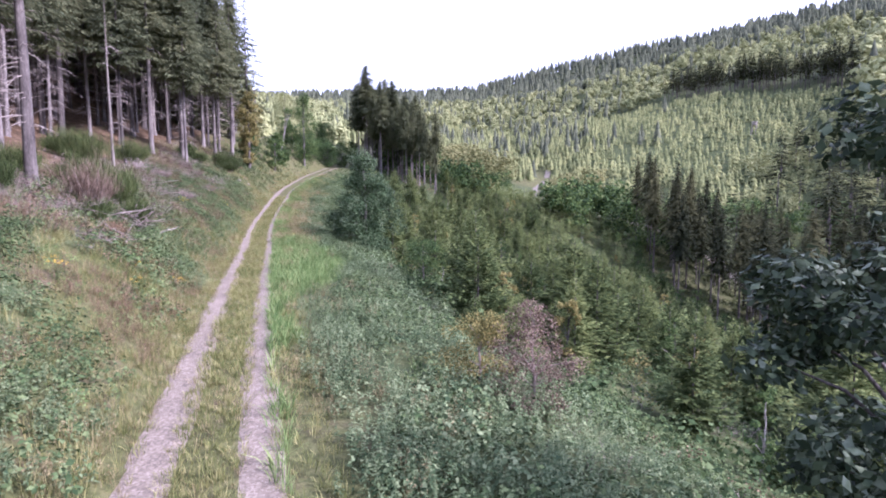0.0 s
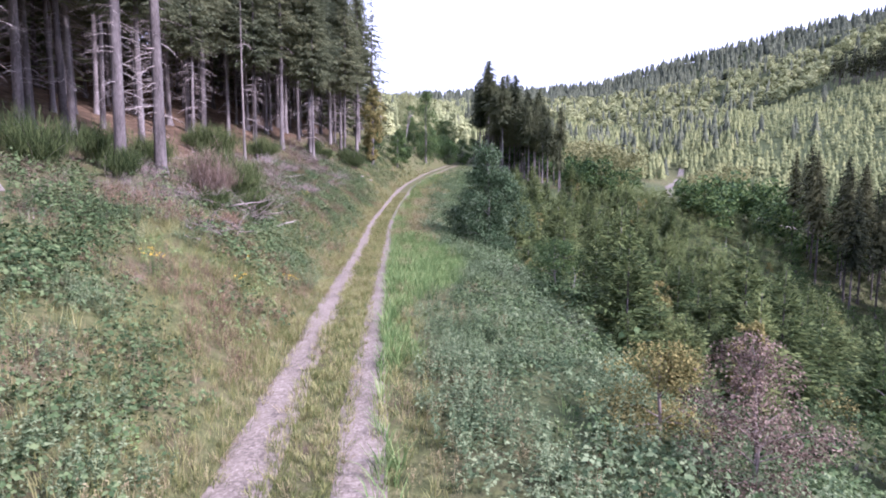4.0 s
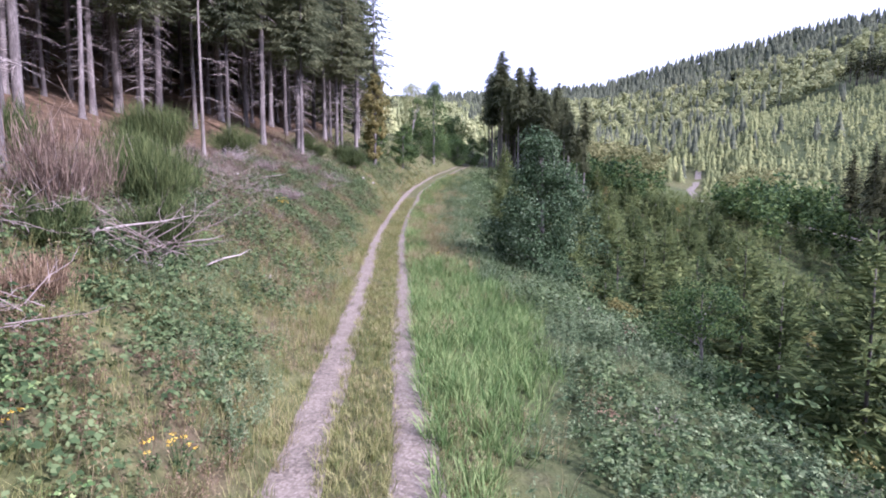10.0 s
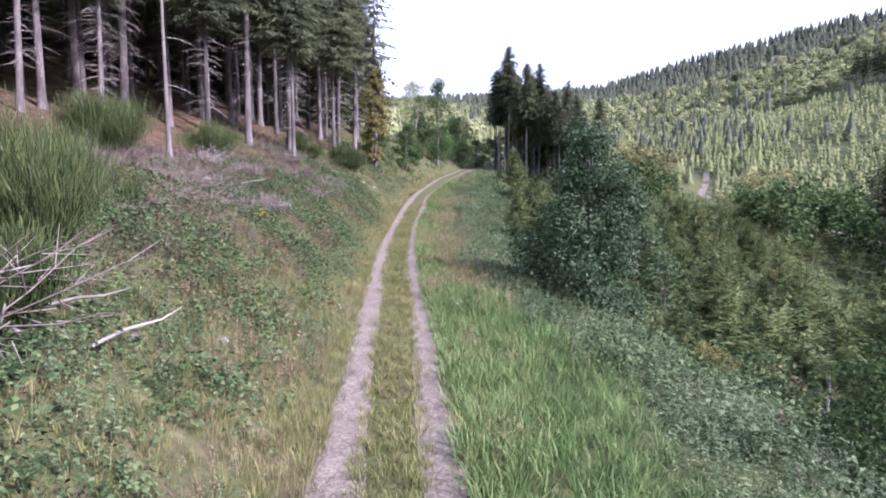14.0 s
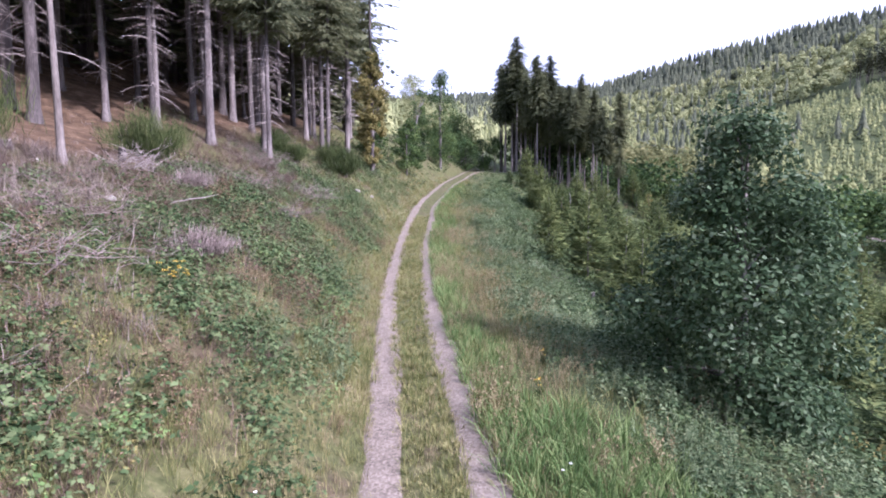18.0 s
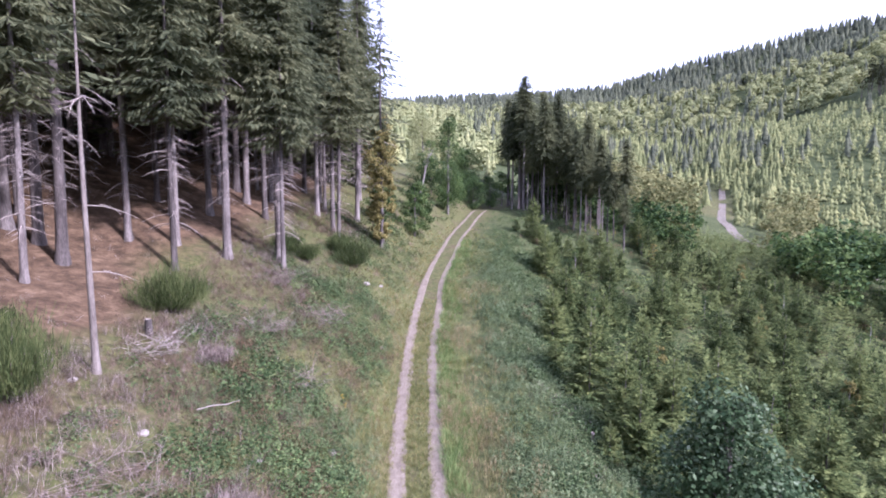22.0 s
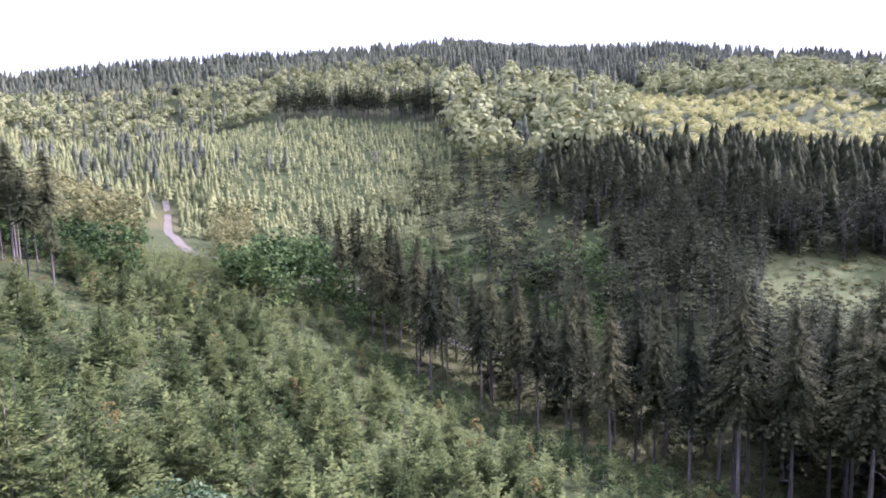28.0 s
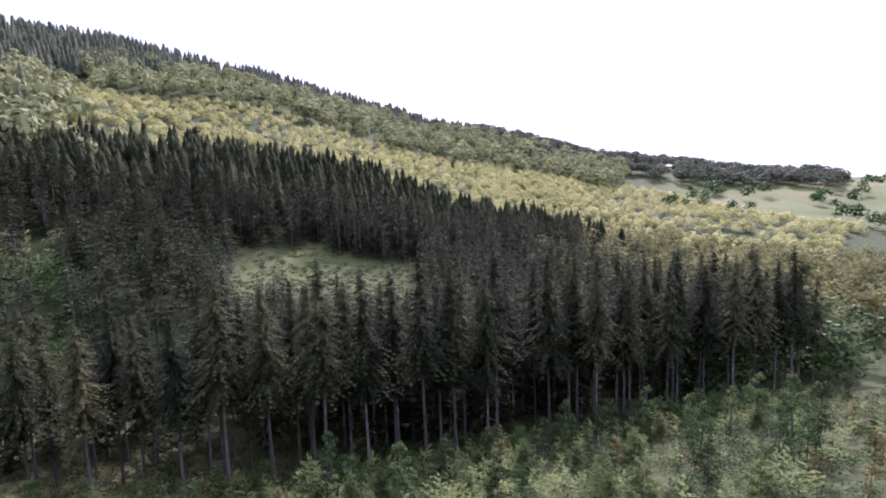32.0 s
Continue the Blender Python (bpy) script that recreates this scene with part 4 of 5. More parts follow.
for k, (x, y, L, turn, lift) in enumerate([(-5.0, 22.2, 2.2, 3.0, 0.25), (-5.2, 23.2, 2.4, 2.7, 0.45), (-4.9, 24.1, 1.7, 1.2, 0.3), (-6.4, 21.6, 2.2, 0.5, 0.3), (-12.0, 45.4, 1.6, 0.2, 0.2), (-4.2, 14.6, 1.6, 2.3, 0.3), (-3.7, 14.2, 1.5, 2.9, 0.25), (-6.0, 24.6, 1.3, 0.2, 0.3)]):
    r_ = np.random.default_rng(240 + k)
    sets = [tube([(0, 0, 0), (L * 0.35, 0.06, 0.05), (L * 0.7, -0.04, 0.04), (L, 0.06, 0.1)], [0.035, 0.03, 0.022, 0.008], 6)]
    ob = tagged(new("fallen_branch", link_mesh("fallen_branch", *sets[0], DEADWOOD, True)), "fallen grey branch lying on brambles", "branch")
    ob.matrix_basis = Matrix.LocRotScale((x, y, ground_at(x, y) + lift), Euler((0, -0.12, turn)), None)


def stump(x, y, tall, rad, label="weathered grey tree stump", seed=0, bark=BARK):
    r = np.random.default_rng(300 + seed)
    root = tagged(new("tree_stump"), label, "stump")
    hs = [-0.15, 0.0, tall * 0.25, tall * 0.7, tall]
    v, f = tube([(0, 0, h) for h in hs], [rad * 1.7, rad * 1.45, rad * 1.12, rad, rad * 0.97], 12)
    v[-12:, 2] += r.uniform(-0.05, 0.07, 12)
    v[:12] *= (1 + 0.25 * np.cos(np.arange(12) * 2.6))[:, None] * (1, 1, 0) + (0, 0, 1)
    part("bark", link_mesh("bark", v, f, bark, True), root)
    top = np.concatenate([v[-12:] * (0.97, 0.97, 1), [(0, 0, tall - 0.01)]])
    part("cut_face", link_mesh("cut_face", top, np.array([(i, (i + 1) % 12, 12) for i in range(12)]), DEADWOOD), root, "pale splintered cut face")
    return settle(root, place(x, y, seed))


stump(-8.0, 10.9, 0.55, 0.26, "low pale bare stump before the broom", 1, STONE)
stump(-16.6, 49.9, 0.75, 0.16, "tall grey stump amid brushwood", 2)
stump(7.4, 36.9, 0.5, 0.11, "short grey post-like stump on the verge", 3)
stump(-17.6, 45.0, 0.3, 0.2, seed=4)
stump(4.9, 55.4, 0.6, 0.09, "thin grey stump on the verge", 5)


def rock(seed, size):
    r = np.random.default_rng(400 + seed)
    bm = bmesh.new()
    bmesh.ops.create_icosphere(bm, subdivisions=2, radius=1)
    for v in bm.verts:
        v.co *= 1 + 0.28 * noise.noise(v.co * 1.3 + Vector((seed * 3.1, 0, 0))) + 0.1 * noise.noise(v.co * 3.5)
        v.co.z *= 0.6
        v.co *= size
    me = bpy.data.meshes.new("stone")
    bm.to_mesh(me)
    bm.free()
    me.materials.append(STONE)
    return me


for k, (x, y, s) in enumerate([(-7.45, 47.5, 0.22), (-10.6, 70.0, 0.3), (-9.7, 71.5, 0.2), (-7.2, 46.6, 0.14), (-9.3, 44.5, 0.16), (-4.6, 27.6, 0.16), (-5.3, 25.7, 0.12), (-12.6, 43.0, 0.2), (-8.0, 42.5, 0.13), (-16.0, 44.3, 0.16), (-8.0, 62.0, 0.2)]):
    ob = tagged(new("stone", rock(k, s)), "pale rough stone half sunk in the grass", "stone")
    ob.matrix_basis = place(x, y, k, 1, 0, -0.12 * s)

pebbles = [rock(20 + k, 1.0) for k in range(3)]
for k in range(36):
    y = rng.uniform(0.5, 44)
    o_ = rng.choice([-0.92, 0.92]) + rng.normal() * 0.2
    x = float(np.interp(y, fine_y, line_x)) + o_
    s = rng.uniform(0.012, 0.035)
    ob = tagged(new("pebble", pebbles[k % 3]), "small pale pebble on the gravel rut", "pebble", "rut pebbles")
    ob.matrix_basis = place(x, y, rng.uniform(0, 6), s, 0, -0.012)


def ragwort(seed, tall, n, wide):
    r = np.random.default_rng(seed)
    root = tagged(new("ragwort_plant"), "yellow-flowered ragwort plant among grass", "flower", "yellow ragwort")
    tagged(part("foliage", link_mesh("foliage", *leaf_cloud(r, [(0, 0, tall * 0.4)], np.array([wide * 1.1]), 90, 0.032), BRAMBLE), root), kind="stuff")
    for k in range(n):
        a, q = r.uniform(0, 6.28), wide * math.sqrt(r.uniform(0, 1))
        b, t = np.array([math.cos(a) * q * 0.3, math.sin(a) * q * 0.3, -0.05]), np.array([math.cos(a) * q, math.sin(a) * q, tall * r.uniform(0.7, 1.05)])
        stem = part("stem", link_mesh("stem", *tube([b, (b + t) / 2 + (0, 0, 0.05), t], [0.008, 0.006, 0.004], 4), BRAMBLE), root)
        tagged(part("flower_head", link_mesh("flower_head", *leaf_cloud(r, [t], np.array([0.06]), 14, 0.016, 0.4), FLOWER), stem, "bright yellow flower cluster"), kind="stuff")
    return root


rstock = [ragwort(500 + k, t, n, w) for k, (t, n, w) in enumerate(((0.7, 7, 0.22), (0.6, 4, 0.14), (1.05, 18, 0.4)))]
spread(rstock, [(-1.5, 16.7), (-2.64, 15.3), (-7.9, 38.2), (-1.75, 16.4), (-2.5, 3.4), (-2.7, 3.9), (-8.1, 52.0), (-7.8, 51.5), (-1.9, 13.1), (-3.0, 10.4), (-9.4, 50.6), (-6.4, 8.5), (0.2, 39.6), (0.6, 42.0)], (0.8, 1.15))


def daisy(seed):
    r = np.random.default_rng(seed)
    root = tagged(new("oxeye_daisy"), "small white daisy in the verge grass", "flower", "verge daisies")
    part("stem", link_mesh("stem", *tube([(0, 0, -0.05), (0.02, 0, 0.2), (0.03, 0.02, 0.42)], [0.004, 0.003, 0.003], 4), BRAMBLE), root)
    a = np.arange(12) * math.pi / 6
    disc = np.concatenate([[(0.03, 0.02, 0.43)], np.stack([0.03 + np.cos(a) * 0.03 * np.where(np.arange(12) % 2, 1, 0.7), 0.02 + np.sin(a) * 0.03 * np.where(np.arange(12) % 2, 1, 0.7), 0.425 + 0.004 * r.normal(size=12)], -1)])
    part("flower_head", link_mesh("flower_head", disc, np.array([(0, 1 + k, 1 + (k + 1) % 12) for k in range(12)]), PETAL), root, "white petals")
    return root


spread([daisy(570)], [(-4.4, 33.6), (-3.6, 33.7), (-3.9, 33.6), (-4.3, 33.3), (-3.4, 33.4), (-3.7, 34.1), (0.1, 35.8), (0.3, 36.0)], (0.9, 1.1))


# gravel road up the valley floor
def strip(points, width, name, label, mat):
    p = np.array(points, float)
    d = np.concatenate([[0], np.cumsum(np.hypot(*np.diff(p, axis=0).T))])
    s = np.arange(0, d[-1], 1.5)
    x, y = np.interp(s, d, p[:, 0]), np.interp(s, d, p[:, 1])
    k = np.hanning(13) / np.hanning(13).sum()
    x, y = np.convolve(np.pad(x, 6, "edge"), k, "valid"), np.convolve(np.pad(y, 6, "edge"), k, "valid")
    tx, ty = np.gradient(x), np.gradient(y)
    q = np.hypot(tx, ty)
    w = np.linspace(-width / 2, width / 2, 5)
    px, py = x[:, None] + (ty / q)[:, None] * w, y[:, None] - (tx / q)[:, None] * w
    v = np.stack([px, py, height(x, y)[:, None] + 0.35 + 0 * w], -1)
    i = np.arange(v.shape[0] * 5).reshape(-1, 5)
    f = np.stack([i[:-1, :-1], i[:-1, 1:], i[1:, 1:], i[1:, :-1]], -1).reshape(-1, 4)
    return tagged(new(name, link_mesh(name, v.reshape(-1, 3), f, mat, True)), label, "road", kind="structure")


strip([(112, -10), (100, 45), (95, 65), (92, 82), (86, 110), (70, 140), (60, 158), (69, 191), (88, 235), (102, 270)], 2.3, "road_valley", "pale gravel forest road along the valley floor", GRAVEL)


# far woods
def far_spruce(seed, layers=5, sides=6):
    r = np.random.default_rng(seed)
    v, f = [], []
    for i in range(layers):
        a = i / layers
        z0, z1 = 0.1 + 0.8 * a, min(1.0, 0.1 + 0.8 * a + 0.34)
        rad = 0.13 * (1 - a) ** 0.8 + 0.012
        o = len(v)
        v.append((0, 0, z1))
        for k in range(sides * 2):
            q = rad * (r.uniform(0.9, 1.35) if k % 2 == 0 else r.uniform(0.4, 0.65))
            ang = (k + i * 0.5) * math.pi / sides
            v.append((q * math.cos(ang), q * math.sin(ang), z0 + (r.uniform(-0.03, 0.02) if k % 2 == 0 else 0.08)))
        f += [(o, o + 1 + k, o + 1 + (k + 1) % (sides * 2)) for k in range(sides * 2)]
    return np.array(v), np.array(f)


def as_triangles(v, f):
    return v, np.concatenate([f[:, :3], f[:, [0, 2, 3]]])


def far_broadleaf(seed, cards=84):
    """A rounded crown of outward-facing leaf sprays on a short stem."""
    r = np.random.default_rng(seed)
    cs = np.array([(0, 0, 0.6), (0.16, 0.05, 0.5), (-0.14, 0.1, 0.52), (0.03, -0.17, 0.48), (-0.05, 0.02, 0.74)])
    rs = np.array([0.27, 0.2, 0.21, 0.2, 0.19])
    pick = r.choice(5, cards, p=rs ** 2 / (rs ** 2).sum())
    d = r.normal(size=(cards, 3)) + (0, 0, 0.25)
    d /= np.linalg.norm(d, axis=1)[:, None]
    p = cs[pick] + d * rs[pick][:, None] * r.uniform(0.85, 1.1, cards)[:, None]
    nrm = d + r.normal(size=(cards, 3)) * 0.16
    nrm /= np.linalg.norm(nrm, axis=1)[:, None]
    a = np.cross(nrm, r.normal(size=(cards, 3)))
    a /= np.linalg.norm(a, axis=1)[:, None]
    b = np.cross(nrm, a)
    s = 0.075 * r.uniform(0.6, 1.3, cards)[:, None]
    v = np.stack([p - a * s, p - b * s * 0.8 - nrm * s * 0.3, p + a * s, p + b * s * 0.8 - nrm * s * 0.3], 1).reshape(-1, 3)
    return as_triangles(v, np.arange(4 * cards).reshape(-1, 4))


def mid_spruce(seed, low=0.3):
    r = np.random.default_rng(seed)
    c = as_triangles(*conifer_crown(r, 1.0, low, 0.13, 14, 6, 2, 0.45, ragged=0.3, hang=1.0))
    t = as_triangles(*tube([(0, 0, -0.03), (0, 0, 0.5)], [0.009, 0.005], 5))
    return joined([c, t]), len(c[1]), len(t[1])


def near_broadleaf(seed, cards=400):
    r = np.random.default_rng(seed)
    cs = [(r.uniform(-0.27, 0.27), r.uniform(-0.27, 0.27), r.uniform(0.22, 0.85)) for _ in range(18)]
    return as_triangles(*leaf_cloud(r, cs, np.array([r.uniform(0.1, 0.17) for _ in cs]), cards, 0.037))


NB, NB2 = near_broadleaf(9), near_broadleaf(10)
FS, FS3, FS2, FB, FB2 = far_spruce(1), far_spruce(7), far_spruce(2, 3, 4), far_broadleaf(3), far_broadleaf(8)
MS, MS_CROWN, MS_TRUNK = mid_spruce(4)
MSL = mid_spruce(6, 0.06)[0]


def wood(name, label, templates, mat, th, r, step, tall, wide=1.0, keep=None, seed=0, trunk=0, lower=None):
    """A far stand of trees over bearings th and distances r from the bend of the valley."""
    g = np.random.default_rng(600 + seed)
    n = int(0.5 * radians(th[1] - th[0]) * (r[1] ** 2 - r[0] ** 2) / step ** 2)
    rr, aa = np.sqrt(g.uniform(r[0] ** 2, r[1] ** 2, n)), g.uniform(th[0], th[1], n)
    rw, aw = rr + 9 * lump(aa * 6, rr * 0.1, 7), aa + 0.9 * lump(rr, aa, 23)
    x, y = rw * np.sin(np.radians(aw)), 28 + rw * np.cos(np.radians(aw))
    ok = np.ones(n, bool) if keep is None else keep(aw, rw, x, y)
    x, y = x[ok], y[ok]
    s = g.uniform(tall[0], tall[1], len(x)) * (1 + 0.1 * lump(x, y, 14))
    s = s * (np.interp(y, *lower) if lower else 1)
    z, turn = height(x, y) - 0.3, g.uniform(0, 6.28, len(x))
    sets, index = [], []
    for k, t in enumerate(templates):
        m = np.arange(len(x)) % len(templates) == k
        if m.any():
            sets.append(stamp(t, np.stack([x, y, z], -1)[m], turn[m], np.stack([s * wide, s * wide, s], -1)[m]))
            if trunk:
                index.append(np.tile(np.r_[np.zeros(MS_CROWN), np.ones(MS_TRUNK)], m.sum()))
    return tagged(new(name, link_mesh(name, *joined(sets), [mat, BARK] if trunk else mat, False, np.concatenate(index) if trunk else None)), label, "wood", kind="stuff")


def off_road(x, y):
    """True away from the valley road and from the open strip west of it."""
    d = x - np.interp(y, [110, 140, 158, 191, 235, 270], [86, 70, 60, 69, 88, 102])
    return (y > 250) | (y < 120) | (d > 3.5) | (d < -5)


def stand_base(th):
    return 391 - (th - 34) * 4.4


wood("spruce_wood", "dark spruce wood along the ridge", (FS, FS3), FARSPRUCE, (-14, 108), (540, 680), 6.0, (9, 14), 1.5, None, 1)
wood("spruce_wood", "haze-tinted dark spruce wood running up to the ridge", (FS, FS3), FARSPRUCE, (49, 77), (440, 570), 6.5, (15, 20), 1.2, lambda a, r, x, y: r > 440 + 90 * np.abs(a - 60) / 14, 2)
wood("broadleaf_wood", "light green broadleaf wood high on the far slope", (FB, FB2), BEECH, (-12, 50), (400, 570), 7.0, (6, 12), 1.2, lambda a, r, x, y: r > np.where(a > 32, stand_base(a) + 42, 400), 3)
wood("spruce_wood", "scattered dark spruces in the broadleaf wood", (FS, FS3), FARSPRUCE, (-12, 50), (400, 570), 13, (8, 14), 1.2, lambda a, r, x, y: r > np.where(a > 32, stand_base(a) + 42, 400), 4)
wood("spruce_wood", "dark spruce stand above the plantation", (MS,), SHADESPRUCE, (33, 50), (325, 440), 5, (20, 25), 1, lambda a, r, x, y: (r > stand_base(a)) & (r < stand_base(a) + 42), 5, 1)
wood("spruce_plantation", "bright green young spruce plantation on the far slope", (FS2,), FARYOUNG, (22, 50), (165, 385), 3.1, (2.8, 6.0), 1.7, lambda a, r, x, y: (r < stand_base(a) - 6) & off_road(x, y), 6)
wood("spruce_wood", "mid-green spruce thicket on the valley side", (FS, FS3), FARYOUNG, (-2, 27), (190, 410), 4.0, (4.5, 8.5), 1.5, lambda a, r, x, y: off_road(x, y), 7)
wood("spruce_wood", "dark older spruces scattered over the thicket", (FS, FS3), FARSPRUCE, (-2, 34), (200, 410), 10, (9, 14), 1.35, lambda a, r, x, y: (lump(x, y, 17) > 0.05) & off_road(x, y), 8)
wood("mixed_wood", "pale mixed wood at the head of the valley", (FB, FS), BEECH, (-30, 4), (125, 410), 8, (6, 11), 1.2, lambda a, r, x, y: (side(x, y) < -8) | (y > 190), 9)
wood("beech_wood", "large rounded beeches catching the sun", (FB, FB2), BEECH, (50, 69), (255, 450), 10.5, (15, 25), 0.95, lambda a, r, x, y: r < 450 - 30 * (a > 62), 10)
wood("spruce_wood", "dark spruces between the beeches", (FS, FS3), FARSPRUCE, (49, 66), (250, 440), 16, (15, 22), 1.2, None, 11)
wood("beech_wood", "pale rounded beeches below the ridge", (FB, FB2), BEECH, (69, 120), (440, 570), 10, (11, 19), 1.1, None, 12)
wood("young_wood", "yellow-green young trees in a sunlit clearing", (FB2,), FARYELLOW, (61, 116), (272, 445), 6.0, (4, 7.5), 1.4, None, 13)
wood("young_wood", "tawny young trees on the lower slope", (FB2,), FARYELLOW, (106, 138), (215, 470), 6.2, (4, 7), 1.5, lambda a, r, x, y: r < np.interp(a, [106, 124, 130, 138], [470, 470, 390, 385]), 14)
wood("spruce_wood", "front rows of a dark spruce plantation", (MSL,), SHADESPRUCE, (63, 116), (183, 214), 4.2, (20, 24), 1.1, lambda a, r, x, y: ~((a > 81) & (a < 96) & (r < 181)), 15, 1)
wood("spruce_wood", "dark spruce plantation on the lower far slope", (FS, FS3), SHADESPRUCE, (60, 120), (212, 325), 5, (15, 20), 1.35, lambda a, r, x, y: r < np.interp(a, [60, 80, 100, 110, 120], [270, 285, 280, 250, 215]), 16)
wood("spruce_wood", "dense dark spruces behind the valley edge", (MSL,), SHADESPRUCE, (30, 128), (74, 150), 3.9, (21, 27), 1.15, lambda a, r, x, y: (x > valley_edge(y) + 13) & (x < valley_edge(y) + 46) & ~((np.abs(x - np.interp(y, [-10, 45, 65, 82, 110], [112, 100, 95, 92, 86])) < 4.5) & (y > 40) & (y < 100)) & ((y > 60) | (x < valley_edge(y) + 34)) & ((a > 66) | (x < valley_edge(y) + 19)), 17, 1, ([40, 62], [1, 0.7]))
wood("broadleaf_wood", "light green broadleaf trees beside the valley road", (NB, NB2), GOLDLIT, (10, 30), (112, 205), 6, (8, 13), 1.2, lambda a, r, x, y: (side(x, y) > 20) & ((a < 19.5) | (a > 27.5)) & (np.abs(x - np.interp(y, [110, 140, 158, 191, 235], [86, 70, 60, 69, 88])) > 7), 18)
wood("broadleaf_wood", "dark rounded trees on the valley floor", (NB, NB2), LEAF, (28.5, 36), (112, 150), 5.5, (7, 11), 1.2, lambda a, r, x, y: np.abs(x - np.interp(y, [110, 140, 158, 191, 235], [86, 70, 60, 69, 88])) > 6, 19)
wood("broadleaf_wood", "mixed broadleaf trees down the valley", (NB, NB2), LEAF, (112, 152), (92, 150), 6.5, (9, 15), 1.3, lambda a, r, x, y: (x > valley_edge(y) + 4) & ((a > 122) | (x > valley_edge(y) + 26)), 20)
wood("broadleaf_wood", "light green trees farther down the valley", (NB, NB2), GOLDLIT, (112, 152), (150, 260), 8, (9, 15), 1.3, lambda a, r, x, y: (x > valley_edge(y) + 4) & ((a > 122) | (x > valley_edge(y) + 26)), 32)
wood("broadleaf_wood", "hedgerow trees between far fields", (FB, FB2), LEAF, (120, 150), (385, 620), 22, (8, 14), 1.3, lambda a, r, x, y: lump(x, y, 26) > -0.1, 21)
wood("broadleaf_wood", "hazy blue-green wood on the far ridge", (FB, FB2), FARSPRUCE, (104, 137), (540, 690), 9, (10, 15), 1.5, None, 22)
wood("spruce_wood", "dark spruces filling the valley below the beeches", (MS,), SHADESPRUCE, (47, 64), (118, 236), 9.0, (17, 26), 1.15, lambda a, r, x, y: (r > 150) | (lump(x, y, 9) > 0), 23, 1)
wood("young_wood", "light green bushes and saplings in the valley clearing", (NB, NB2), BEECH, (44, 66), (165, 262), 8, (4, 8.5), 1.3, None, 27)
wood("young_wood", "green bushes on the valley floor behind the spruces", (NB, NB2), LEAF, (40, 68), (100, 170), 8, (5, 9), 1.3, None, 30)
wood("spruce_wood", "dark spruces standing behind the valley road", (MS,), SHADESPRUCE, (66, 124), (104, 150), 5.2, (18, 24), 1.1, lambda a, r, x, y: (x > valley_edge(y) + 30) & ~((a > 79) & (a < 100) & (r > 103)), 28, 1)
wood("spruce_wood", "dark spruces beside the small meadow", (MS,), SHADESPRUCE, (67, 80), (145, 185), 5.5, (18, 23), 1.1, None, 24, 1)
wood("spruce_wood", "dark spruces beyond the small meadow", (MS,), SHADESPRUCE, (99, 122), (140, 185), 5.5, (18, 23), 1.1, None, 25, 1)


wood("spruce_wood", "lower dark spruces before the small meadow", (MSL,), SHADESPRUCE, (76, 102), (92, 138), 4.2, (13.5, 18.5), 1.25, lambda a, r, x, y: r < 132 - 14 * (a > 90), 29, 1)


wood("meadow_herbs", "tufted herbs of the small valley meadow", (FB2,), GRASS, (80, 98), (146, 187), 2.6, (0.5, 1.3), 2.2, None, 31)


def behind(name, label, template, mat, n, x, y, ok, tall, wide, seed, index):
    """A block of trees in a box that the camera only sees into."""
    g = np.random.default_rng(800 + seed)
    a, b = g.uniform(*x, n), g.uniform(*y, n)
    m = ok(a, b)
    a, b = a[m], b[m]
    s = g.uniform(*tall, len(a))
    v, f = stamp(template, np.stack([a, b, height(a, b) - 0.2], -1), g.uniform(0, 6.28, len(a)), np.stack([s * wide, s * wide, s], -1))
    return tagged(new(name, link_mesh(name, v, f, [mat, BARK], False, np.tile(index, len(a)))), label, "wood", kind="stuff")


behind("spruce_wood", "dim interior of the spruce stand on the bank", MSL, NEEDLE, 260, (-70, -26), (-5, 110), lambda a, b: a < np.interp(b, [0, 40, 60, 100], [-27, -32, -34, -27]), (24, 29), 1.1, 1, np.r_[np.zeros(MS_CROWN), np.ones(MS_TRUNK)])
behind("spruce_wood", "dense spruces closing the end of the stand", MSL, NEEDLE, 90, (-44, -15), (92, 124), lambda a, b: a < np.interp(b, [92, 124], [-16, -17]), (19, 26), 1.1, 2, np.r_[np.zeros(MS_CROWN), np.ones(MS_TRUNK)])
wood("broadleaf_wood", "shady trees between the slope and the valley road", (NB, NB2), LEAF, (14, 40), (98, 135), 5.5, (6, 11), 1.2, lambda a, r, x, y: (side(x, y) > 34) & ((a < 18.5) | (a > 28)) & (x > 26) & (np.abs(x - np.interp(y, [82, 110, 140, 158, 191], [92, 86, 70, 60, 69])) > 5), 26)


wood("broadleaf_wood", "dark green trees between the spruce clump and the valley road", (NB, NB2), LEAF, (2, 20.5), (96, 158), 5.2, (4.5, 9), 1.25, lambda a, r, x, y: (side(x, y) > 3.5) & (y > 150 - 0.9 * side(x, y)) & (x < valley_edge(y)), 33)


# a raised hide in the far plantation
hide = tagged(new("hunting_hide"), "small pale raised hide standing in the plantation", "hide")
hx, hy = 187.0, 230.0
for dx in (-0.8, 0.8):
    for dy in (-0.8, 0.8):
        part("leg", link_mesh("leg", *tube([(dx * 1.3, dy * 1.3, -0.5), (dx, dy, 4.0)], [0.09, 0.08], 6), DEADWOOD), hide)


def box(x0, x1, y0, y1, z0, z1):
    v = np.array([(x, y, z) for z in (z0, z1) for x, y in ((x0, y0), (x1, y0), (x1, y1), (x0, y1))])
    return v, np.array([(3, 2, 1, 0), (4, 5, 6, 7), (0, 1, 5, 4), (1, 2, 6, 5), (2, 3, 7, 6), (3, 0, 4, 7)])


